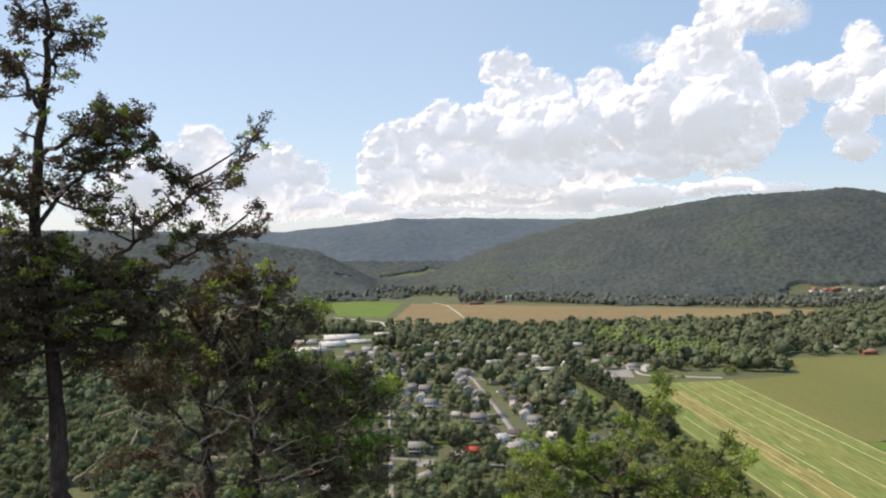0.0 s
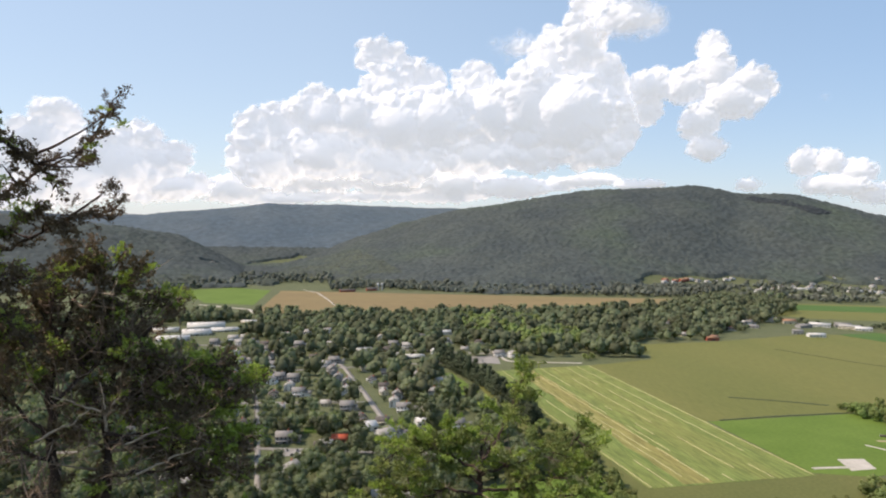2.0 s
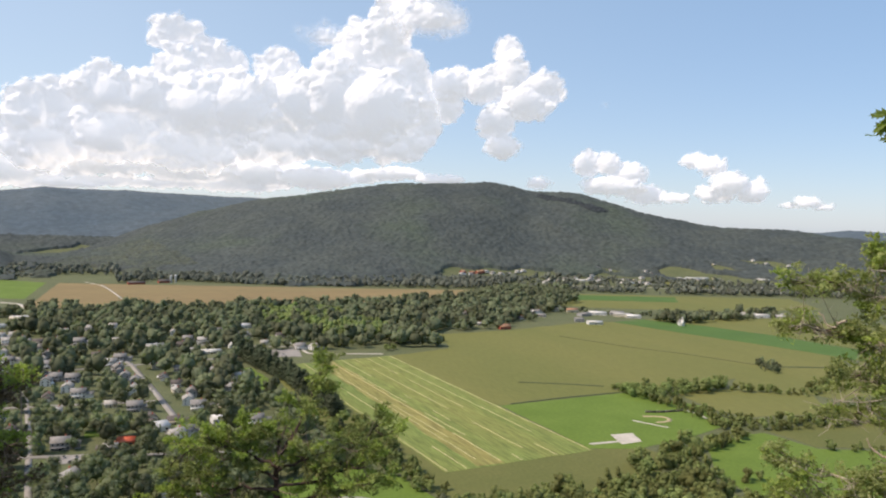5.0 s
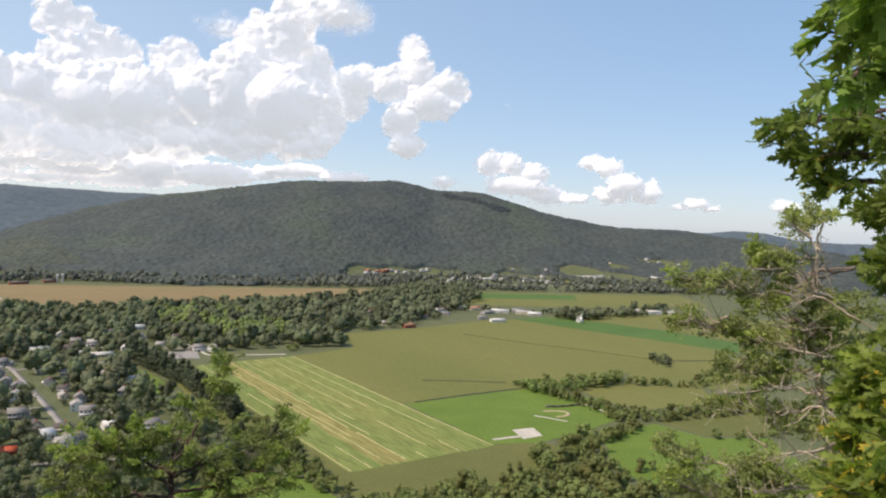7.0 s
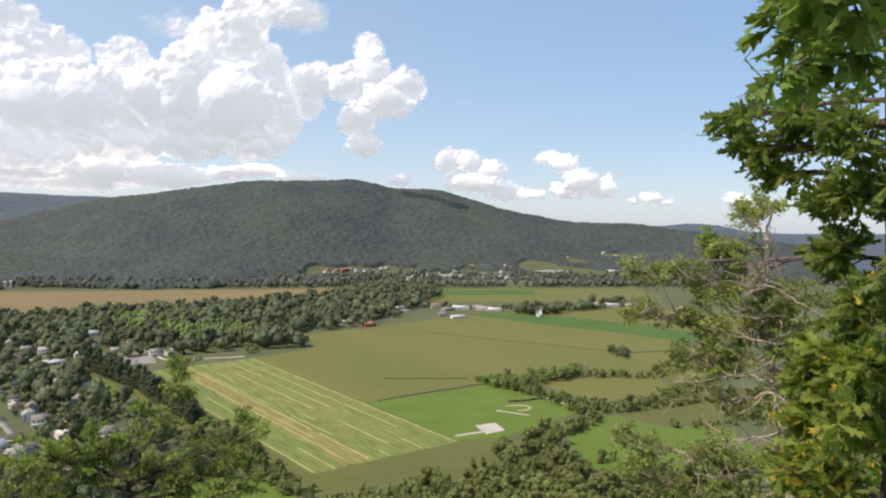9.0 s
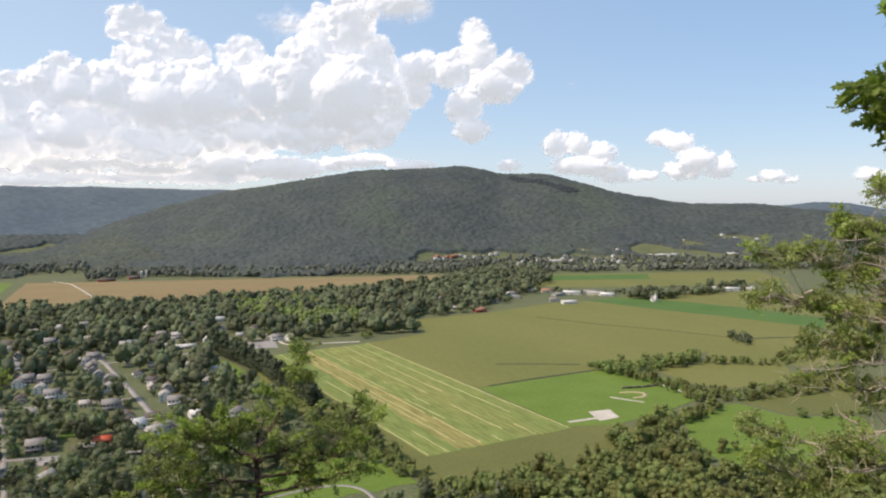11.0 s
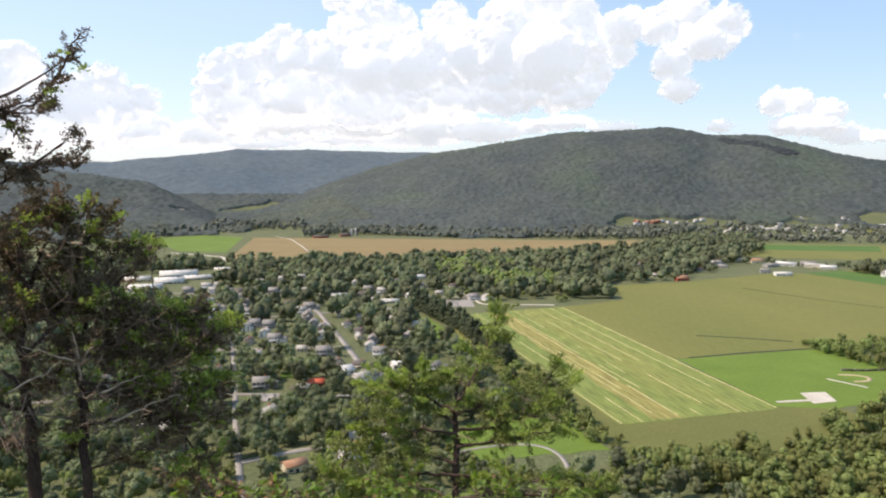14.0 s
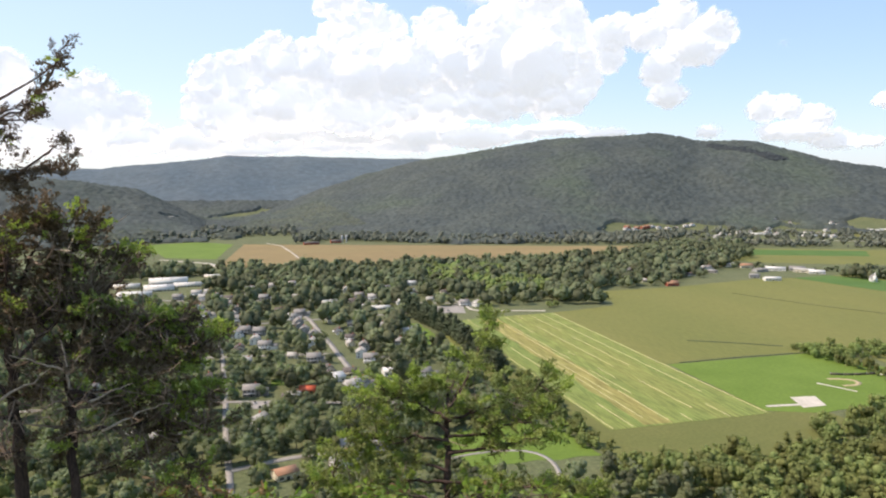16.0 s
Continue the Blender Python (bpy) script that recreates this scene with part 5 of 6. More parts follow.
SMALL = {(h, far): [crown_arrays("pine" if k == 4 and not far else "leaf", 300 + k, h, 18 if far else 170, h * (0.085 if far else 0.046), 9) for k in range(5)] for h in (6, 7, 8, 9, 9.5, 12, 12.5, 13, 14, 15) for far in (0, 1)}


def wood(P, material, tall, label, seed):
    """Many trees as one thing, each crown its own mesh of tufts over a short trunk."""
    rng = np.random.default_rng(seed)
    pieces, tint = [], []
    screened = [(hx, hy) for k, (hx, hy, r) in enumerate(HOUSES) if k % 5] if "village" in label else []
    Z = lie(P[:, 0], P[:, 1])
    for (x, y), z in zip(P, Z):
        V, F = SMALL[tall, int(y > 740)][rng.integers(5)]
        a, s = rng.uniform(0, 6.283), rng.uniform(0.62, 1.5) * (1.22 if "village" in label else 0.9 if y < 560 else 1.12) * (0.75 + 0.5 * vnoise(np.array([x / 60]), np.array([y / 60]), 77)[0])
        if "between village" in label and 200 < x < 375 and 960 < y < 1170:
            s = min(s, 0.55)
        for hx, hy in screened:
            far_off = math.hypot(hx, hy)
            along, side = (x * hx + y * hy) / far_off - far_off, abs(x * hy - y * hx) / far_off
            if -0.065 * far_off < along < 0 and side < 8:
                s = min(s, 0.62)
        c, q = math.cos(a) * s, math.sin(a) * s
        W = np.stack([V[:, 0] * c - V[:, 1] * q + x, V[:, 0] * q + V[:, 1] * c + y, V[:, 2] * s * rng.uniform(0.85, 1.2) + z - 1.0], 1)
        pieces.append((W, F))
        T = tube([(x, y, z - 1), (x, y, z + tall * 0.4 * s)], [0.3, 0.2], 4)
        pieces.append(T)
        tint += [np.full(len(W), rng.uniform()), np.full(len(T[0]), 0.3)]
    V, F = join(pieces)
    return tagged(new("trees", mesh_of("trees", V, F, True, {"tint": np.concatenate(tint)}, (material,))), label, "trees", kind="stuff")


for k, (P, m, h, l) in enumerate(woods):
    if len(P):
        wood(P, m, h, l, 500 + k)
print("trees:", len(ones), [len(w[0]) for w in woods])


# ---- trees at the brink ----
def frond(rng, shoots=12, each=7, long=0.30, blade=0.042):
    """One spray of scaly cedar foliage along +z: shoots to both sides, each set with short fine blades."""
    roots, ways = [], []
    for k in range(shoots):
        s = (k + 0.6) / shoots
        side = 1 if k % 2 else -1
        way = np.array([side * rng.uniform(0.6, 1.0), rng.normal(0, 0.45), rng.uniform(0.7, 1.1)])
        way /= np.linalg.norm(way)
        reach = (0.70 * (1.06 - s) + 0.14) * long * rng.uniform(0.6, 1.1)
        f = rng.uniform(0.0, 1.0, (each, 1))
        roots.append(np.array([0, 0, s * long]) + way * reach * f)
        ways.append(np.repeat(way[None], each, 0))
    f = rng.uniform(0.05, 1.08, (3 * each, 1))
    roots.append(np.array([[0, 0, long]]) * f)
    ways.append(np.repeat(np.array([[0, 0, 1.0]]), 3 * each, 0))
    C, W = np.concatenate(roots), np.concatenate(ways)
    n = len(C)
    C = C + rng.normal(0, 0.006, (n, 3))
    out = W * 0.8 + rng.normal(0, 0.55, (n, 3))
    out /= np.linalg.norm(out, axis=1, keepdims=True)
    L = blade * rng.uniform(0.6, 1.4, (n, 1))
    side = np.cross(out, rng.normal(0, 1, (n, 3)))
    side /= np.linalg.norm(side, axis=1, keepdims=True)
    w = L * rng.uniform(0.20, 0.34, (n, 1))
    V = np.stack([C - side * w * 0.6, C + out * L * 0.55 - side * w, C + out * L, C + out * L * 0.5 + side * w], 1).reshape(-1, 3)
    return V, np.arange(4 * n).reshape(-1, 4)


PLUMES = [frond(np.random.default_rng(900 + k)) for k in range(8)]


def place(shape, P, D, scale, rng, tilt=0.42):
    """The shape moved to P with its +z along D and its flat side more or less level."""
    V, F = shape
    D = D / (np.linalg.norm(D) + 1e-9)
    A = np.cross(D, rng.normal(0, tilt, 3) + (0, 0, 1))
    A /= np.linalg.norm(A)
    return (V * scale) @ np.stack([A, np.cross(D, A), D]) + P, F


def cedar(label, dist, trunks, limbs, masses, leaf_m, seed, girth=0.085, dead=(), bare=0, scale=0.72, per=2.6, fill=1.3, lit_share=(0, 0, 1, 0), limb_m=None, snags=0):
    """A cliff-edge cedar: trunk lines, named limbs and masses of foliage (azimuth, elevation, half width, twigs), in a plane dist metres away that is bulged by chance."""
    rng = np.random.default_rng(seed)
    ob = tagged(new("cedar_tree"), label, "tree", group="cedars at the brink")
    stems = []
    for t, (pts, g) in enumerate(trunks):
        P = [at(a, e, dist + rng.normal(0, 0.08)) for a, e in pts]
        foot = P[0].copy()
        foot[2] = lie1(foot[0], foot[1]) - 0.3
        P = [foot, (foot + P[0]) / 2] + P
        s = np.linspace(0, len(P) - 1, len(P) * 4)
        P = np.stack([np.interp(s, np.arange(len(P)), [p[k] for p in P]) for k in range(3)], 1)
        P[1:-1] += rng.normal(0, 0.012, P[1:-1].shape)
        r = (g * 1.3 * (1 - np.linspace(0, 1, len(P))) ** 0.85 + 0.006) * rng.uniform(0.9, 1.1, len(P))
        bole = part("trunk", mesh_of("trunk", *tube(P, r, 9), True), limb_m or CEDAR_BARK, ob)
        stems.append(P)
    tufts, tips, twigs = [], [], []
    for pts in limbs:
        P = np.array([at(a, e, dist + 0.15 * k - 0.2) for k, (a, e) in enumerate(pts)])
        s = np.linspace(0, len(P) - 1, len(P) * 5)
        P = np.stack([np.interp(s, np.arange(len(P)), P[:, k]) for k in range(3)], 1)
        P[1:] += rng.normal(0, 0.014, P[1:].shape)
        part("limb", mesh_of("limb", *tube(P, np.linspace(girth * 0.38, 0.006, len(P)), 6), True), limb_m or CEDAR_BARK, bole)
        stems.append(P)
        for i in range(len(P) // 3, len(P) - 1):
            for _ in range(2):
                d = (P[i + 1] - P[i]) / np.linalg.norm(P[i + 1] - P[i]) + rng.normal(0, 0.5, 3) + (0, 0, 0.2)
                tufts.append(place(PLUMES[rng.integers(8)], P[i] + rng.normal(0, 0.03, 3), d, scale * rng.uniform(0.6, 1.05) * (1.25 - 0.6 * i / len(P)), rng))
        tufts.append(place(PLUMES[0], P[-2], P[-1] - P[-2], scale, rng))
    joints = np.concatenate(stems)
    for az, el, raz, n in masses:
        rel = raz * 0.62
        heart = at(az, el, dist + rng.normal(0, 0.25))
        gap = np.linalg.norm(joints - heart, axis=1) + np.where(joints[:, 2] > heart[2] + 0.1, 0.25, 0)
        root = joints[np.argmin(gap)]
        reach = np.linalg.norm(heart - root)
        B = wander(root, heart + (heart - root) * min(0.12, 0.08 / (reach + 1e-6)), 10, 0.02, rng, -0.02)
        part("limb", mesh_of("limb", *tube(B, np.linspace(0.010 + 0.006 * reach, 0.004, 10), 5), True), limb_m or CEDAR_BARK, bole)
        for _ in range(int(n * fill)):
            q = rng.normal(0, 0.55, 3)
            goal = at(az + raz * q[0], el + rel * q[1], dist + q[2] * 0.8 * dist * radians(raz + rel))
            near_b = B[3:]
            root = near_b[np.argmin(np.linalg.norm(near_b - goal, axis=1) + rng.uniform(0, 0.25, len(near_b)))]
            L = wander(root, goal, 6, 0.05, rng, -0.05)
            twigs.append(tube(L, np.linspace(0.006, 0.0025, 6) * (dist / 7) ** 0.5, 4))
            # tufts higher and nearer the sun more often get the painted sunlit colour
            sunny = np.clip(np.interp(az, lit_share[::2], lit_share[1::2]) * (1.0 + 0.8 * q[1] - 0.35 * q[0]), 0, 1)
            for j in range(int(per * rng.uniform(0.6, 1.4)) + 1):
                f = rng.uniform(0.45, 1.0)
                i = min(int(f * 5), 4)
                p = L[i] + (L[i + 1] - L[i]) * (f * 5 - i)
                d = ((goal - root) / (np.linalg.norm(goal - root) + 1e-6) + rng.normal(0, 0.34, 3)) * (1, 1, 0.6) + (0, 0, 0.22)
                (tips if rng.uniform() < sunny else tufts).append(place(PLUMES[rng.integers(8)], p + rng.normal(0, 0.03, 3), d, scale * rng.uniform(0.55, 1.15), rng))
    V, F = join(twigs)
    tagged(part("twigwork", mesh_of("twigwork", V, F), CEDAR_BARK, ob), kind="stuff")
    V, F = join(tufts)
    part("foliage", mesh_of("foliage", V, F), leaf_m, ob)
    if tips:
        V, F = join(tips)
        part("new_growth", mesh_of("new_growth", V, F), CEDAR_SUNLIT, ob, "green foliage coloured as sunlit")
    pieces = []
    for pts in dead:
        P = np.array([at(a, e, dist - 0.35) for a, e in pts])
        s = np.linspace(0, len(P) - 1, len(P) * 4)
        P = np.stack([np.interp(s, np.arange(len(P)), P[:, k]) for k in range(3)], 1) + rng.normal(0, 0.008, (len(s), 3))
        part("dead_limb", mesh_of("dead_limb", *tube(P, np.linspace(0.012, 0.004, len(P)), 6), True), DEAD, ob, "bleached bare dead limb")
    base = np.concatenate(stems[:len(trunks)])
    for k in range(snags):
        root = base[rng.integers(len(base) // 3, int(len(base) * 0.85))]
        side = rng.choice((-1, 1))
        goal = root + np.array([side * rng.uniform(0.2, 0.65), rng.uniform(-0.5, 0.2), rng.uniform(-0.12, 0.3)])
        P = wander(root, goal, 9, 0.05, rng, rng.uniform(-0.14, 0.05))
        V, F = join([tube(P, np.linspace(rng.uniform(0.010, 0.019), 0.004, 9), 6)] + [tube(wander(P[i], P[i] + np.array([side * 0.1, 0, 0.1]) + rng.normal(0, 0.08, 3), 4, 0.04, rng), np.linspace(0.005, 0.002, 4), 5) for i in (4, 6, 7)])
        part("dead_limb", mesh_of("dead_limb", V, F, True), DEAD if k % 5 == 0 else DRY, ob, "bare broken dead limb")
    low = joints[joints[:, 2] < np.percentile(joints[:, 2], 80)]
    for k in range(bare):
        az, el, raz, n = masses[rng.integers(len(masses))]
        goal = at(az + raz * rng.normal(0, 0.6), el + raz * rng.normal(0, 0.6), dist + rng.normal(-0.3, 0.35))
        root = low[np.argmin(np.linalg.norm(low - goal, axis=1) + rng.uniform(0, 0.6, len(low)))]
        if np.linalg.norm(goal - root) > 0.75:
            continue
        L = wander(root, goal, 8, 0.03, rng, -0.04)
        pieces.append(tube(L, np.linspace(0.0075, 0.002, 8), 4))
        for _ in range(5):
            i = rng.integers(2, 7)
            pieces.append(tube(wander(L[i], L[i] + rng.normal(0, 0.09, 3) + (0, 0, 0.04), 4, 0.06, rng), np.linspace(0.0032, 0.0012, 4), 4))
    if pieces:
        V, F = join(pieces)
        tagged(part("brushwood", mesh_of("brushwood", V, F), TWIG if limb_m else DRY, ob, "bare grey-brown dead twigs"), kind="stuff")
    return ob


TALL_TOP = [(-28.6, 14.1, 1.3, 4), (-26.6, 14.3, 1.1, 3), (-25.6, 13.9, 0.7, 2), (-29.5, 12.2, 1.1, 3), (-28.3, 12.4, 0.7, 2), (-26.5, 12.7, 0.9, 2),
            (-27.2, 10.8, 0.8, 2), (-29.7, 11.2, 0.9, 2), (-28.4, 10.0, 0.9, 2), (-27.2, 9.5, 0.5, 2), (-30.0, 9.5, 0.7, 2), (-26.9, 15.5, 0.9, 2),
            (-28.3, 15.5, 0.7, 2)]
TALL_MID = [(-23.9, 8.8, 1.3, 7), (-22.1, 8.3, 0.9, 4), (-25.4, 7.2, 1.4, 9), (-23.4, 7.1, 1.4, 9), (-26.4, 5.8, 1.3, 7), (-21.8, 6.4, 0.9, 4),
            (-24.7, 5.3, 1.2, 6), (-23.1, 5.6, 1.0, 4), (-29.4, 7.4, 1.1, 3), (-29.8, 4.8, 1.3, 7), (-29.5, 2.9, 1.4, 9), (-27.5, 3.7, 0.9, 3), (-26.6, 3.0, 0.9, 4),
            (-21.0, 5.4, 0.8, 3), (-19.5, 4.7, 0.8, 3), (-20.3, 3.4, 0.6, 2), (-16.0, 4.7, 0.6, 2), (-15.0, 5.9, 0.6, 2), (-14.2, 7.4, 0.4, 2), (-16.1, 3.7, 0.8, 3),
            (-17.2, 3.0, 0.8, 3), (-18.4, 3.0, 0.7, 2)]
TALL_LOW = [(-24.7, 2.2, 0.9, 4), (-23.3, 3.0, 0.8, 3), (-22.2, 2.2, 0.8, 3), (-26.1, 2.2, 0.9, 4), (-22.2, 0.8, 1.2, 6), (-23.7, 0.6, 0.9, 4),
            (-20.3, 1.4, 0.9, 4), (-18.4, 1.0, 0.8, 3), (-14.5, 1.9, 0.7, 2), (-15.3, 0.7, 0.8, 3), (-13.9, 0.8, 0.5, 2), (-16.5, 0.2, 0.9, 4),
            (-18.1, -0.2, 0.9, 4), (-20.0, -0.6, 0.9, 4)]
TALL_SKIRT = [(-28.9, 0.3, 1.8, 14), (-26.5, -0.5, 1.8, 11), (-29.6, -2.7, 1.9, 16), (-27.3, -3.9, 1.9, 16), (-24.4, -2.1, 1.9, 16), (-22.3, -1.8, 1.6, 11),
              (-28.6, -6.1, 1.6, 11), (-25.6, -6.3, 1.9, 13), (-23.0, -4.5, 1.9, 16), (-20.4, -3.8, 1.6, 11), (-20.5, -6.4, 1.6, 11), (-30.2, -7.9, 1.7, 8),
              (-29.4, -10.1, 1.3, 4), (-25.6, -8.6, 1.1, 3), (-32.4, -2.6, 2.2, 20), (-32.5, -6.9, 2.2, 20), (-32.7, 1.8, 1.8, 14)]
TALL_HEM = [(-21.9, -5.4, 1.6, 13), (-19.7, -7.5, 1.4, 11), (-23.8, -7.8, 1.4, 11), (-25.9, -3.6, 1.8, 17), (-28.6, -1.6, 1.8, 17), (-22.7, -6.9, 1.4, 11), (-29.9, -5.3, 1.8, 17), (-27.0, -6.6, 1.6, 13), (-31.3, -9.9, 1.6, 13), (-31.5, -4.8, 1.8, 17), (-24.8, -4.4, 1.8, 17), (-29.3, -4.2, 1.8, 17)]
cedar("tall dark cedar with a reddish trunk and long ragged limbs", 6.5,
      [([(-27.1, -17.8), (-27.2, -15.9), (-27.3, -10.4), (-27.9, -5.0), (-28.5, 0.3), (-28.3, 4.8), (-27.9, 9.3), (-27.5, 12.6), (-27.5, 15.8), (-27.4, 17.9)], 0.056)],
      [[(-27.6, -6.6), (-23.7, -1.3), (-21.5, 0.6), (-19.2, 2.6), (-16.0, 4.7), (-14.4, 7.0), (-13.5, 8.7)], [(-28.3, 1.0), (-25.7, 4.5), (-23.6, 6.9),
       (-21.3, 5.6)], [(-28.1, 5.6), (-25.7, 7.4), (-23.6, 8.6), (-21.7, 9.0)], [(-27.8, -5.0), (-24.5, -2.9), (-20.0, -1.8), (-16.5, 0.2), (-13.5, 1.0)],
       [(-28.1, 8.9), (-29.0, 11.0), (-30.1, 11.3)], [(-27.6, 11.5), (-26.6, 12.7), (-25.4, 13.6)], [(-28.4, 1.8), (-29.5, 2.9), (-31.1, 3.6)], [(-27.6, 13.7),
       (-28.3, 14.7), (-29.3, 14.0)], [(-21.3, 5.6), (-19.5, 4.6), (-18.2, 3.3)], [(-28.4, 3.3), (-26.8, 3.7), (-25.1, 3.2)], [(-27.8, -2.8), (-29.9, -1.6),
       (-32.1, -0.4)], [(-27.5, -7.3), (-29.3, -7.9), (-31.3, -8.1)]],
      TALL_TOP + TALL_MID + TALL_LOW + TALL_SKIRT + TALL_HEM,
      CEDAR, 31, girth=0.05, bare=8, fill=0.95, per=2.7, scale=0.56, lit_share=(-30, .16, -20, .26, -12, .34))
SPREAD_TOP = [(-16.1, -3.1, 1.6, 11), (-13.3, -4.0, 1.6, 11), (-17.7, -5.1, 1.6, 11), (-12.0, -5.7, 1.0, 5), (-9.3, -5.5, 0.6, 2), (-14.6, -6.5, 1.6, 11),
              (-19.0, -7.9, 1.4, 9), (-16.2, -9.3, 1.8, 14), (-13.3, -9.2, 1.7, 13), (-10.2, -10.1, 1.2, 8), (-8.0, -10.4, 1.2, 9), (-6.3, -11.4, 1.4, 9),
              (-9.7, -11.6, 1.8, 14), (-12.6, -12.3, 1.8, 14), (-7.2, -13.4, 1.6, 11), (-4.6, -11.8, 0.8, 3), (-15.1, -12.2, 1.4, 9), (-19.0, -11.1, 1.3, 5)]
SPREAD_LOW = [(-9.7, -14.9, 1.8, 13), (-6.4, -15.8, 1.4, 9), (-12.3, -15.5, 1.4, 6), (-22.0, -10.1, 1.3, 4), (-8.1, -17.7, 1.3, 7), (-5.5, -17.9, 0.9, 4),
              (-20.1, -8.6, 1.3, 4), (-23.3, -8.4, 1.3, 4), (-16.3, -14.4, 1.4, 4), (-20.2, -14.9, 1.4, 3), (-14.3, -17.7, 1.4, 4), (-18.7, -18.0, 1.4, 3),
              (-10.7, -19.5, 1.6, 5), (-6.4, -20.9, 1.6, 5), (-4.2, -15.1, 0.7, 2)]
cedar("spreading dark cedar with bare bleached lower limbs", 7.5,
      [([(-17.5, -20.0), (-17.6, -15.1), (-17.8, -11.2), (-17.0, -7.2), (-15.4, -4.0)], 0.05), ([(-14.3, -20.3), (-14.3, -15.4), (-14.4, -12.2), (-13.4, -9.4), (-11.9, -7.0)], 0.04)],
      [[(-17.7, -12.4), (-14.2, -9.0), (-10.9, -7.5), (-9.2, -5.6)], [(-14.3, -15.4), (-9.7, -14.1), (-6.3, -12.6), (-4.2, -11.8)], [(-17.6, -14.7),
       (-20.2, -11.8), (-22.4, -10.4)], [(-14.3, -17.3), (-9.8, -17.3), (-4.7, -15.9)], [(-17.7, -15.9), (-21.7, -14.7), (-24.7, -15.8)], [(-17.0, -8.0),
       (-18.5, -5.9), (-18.1, -3.9)], [(-14.4, -13.0), (-11.4, -11.6), (-8.0, -10.1)], [(-14.3, -14.6), (-11.4, -15.6), (-8.1, -18.1)]],
      SPREAD_TOP + SPREAD_LOW,
      CEDAR, 32, girth=0.05, bare=300, fill=1.45, per=2.8, scale=0.68, lit_share=(-20, .10, -14, .18, -10, .36, -5, .52), snags=34,
      dead=[[(-14.2, -14.4), (-14.4, -13.0), (-14.6, -11.0)], [(-14.4, -13.2), (-15.9, -12.5), (-17.8, -11.7)], [(-14.3, -13.4), (-13.8, -12.6), (-13.4, -12.1)],
            [(-28.1, -13.4), (-28.7, -12.8), (-28.8, -13.0)], [(-28.1, -13.4), (-27.8, -12.5), (-27.7, -12.0)], [(-22.8, -14.2), (-21.9, -12.4), (-20.2, -12.4)],
            [(-22.6, -12.3), (-20.2, -13.1), (-19.2, -12.8)], [(-25.7, -15.7), (-25.2, -16.5), (-24.9, -17.3)], [(-26.4, -16.0), (-25.4, -15.4), (-24.5, -14.4)],
            [(-21.7, -13.2), (-22.8, -12.5), (-22.9, -11.5)], [(-24.6, -12.1), (-22.8, -11.6), (-21.3, -12.3)], [(-18.7, -14.6), (-16.3, -13.7), (-15.1, -12.8)],
            [(-13.1, -15.5), (-11.4, -14.8), (-10.2, -14.5)], [(-12.3, -17.5), (-9.8, -16.5), (-7.7, -16.2)]])
LOW_TOP = [(15.9, -11.6, 0.6, 2), (16.4, -10.8, 0.4, 2), (15.5, -12.8, 0.8, 3), (14.9, -14.2, 0.9, 3), (17.0, -12.8, 0.5, 2), (20.3, -15.2, 0.6, 2),
           (20.5, -14.5, 0.3, 2), (20.8, -16.1, 0.7, 2), (18.5, -16.7, 1.0, 4), (19.4, -17.5, 0.9, 3), (10.5, -15.8, 1.3, 7), (7.9, -15.9, 1.2, 6),
           (6.1, -16.4, 1.0, 4), (8.7, -16.8, 1.3, 7), (12.2, -15.9, 1.3, 7), (14.0, -15.9, 1.0, 4), (11.4, -17.6, 1.2, 6), (14.9, -17.6, 1.3, 7),
           (17.2, -18.0, 1.3, 7)]
LOW_SKIRT = [(19.3, -18.4, 1.1, 5), (7.8, -18.3, 1.3, 7), (5.6, -17.5, 1.0, 4), (6.1, -19.4, 1.3, 7), (8.7, -20.0, 1.3, 5), (4.3, -20.6, 1.3, 7),
             (6.9, -21.5, 1.3, 7), (10.5, -20.9, 1.3, 4), (15.8, -20.4, 1.2, 4), (18.4, -19.6, 1.1, 5), (21.5, -19.4, 0.7, 2), (10.0, -22.8, 1.7, 10),
             (14.0, -22.9, 1.4, 6), (17.2, -22.9, 1.7, 10), (6.1, -23.1, 1.7, 12), (2.6, -22.5, 1.3, 7), (20.7, -22.8, 1.4, 9), (23.8, -22.8, 1.3, 7),
             (4.3, -24.6, 1.8, 14), (10.5, -25.2, 2.2, 20), (17.2, -25.2, 2.2, 20), (22.9, -24.6, 1.8, 14)]
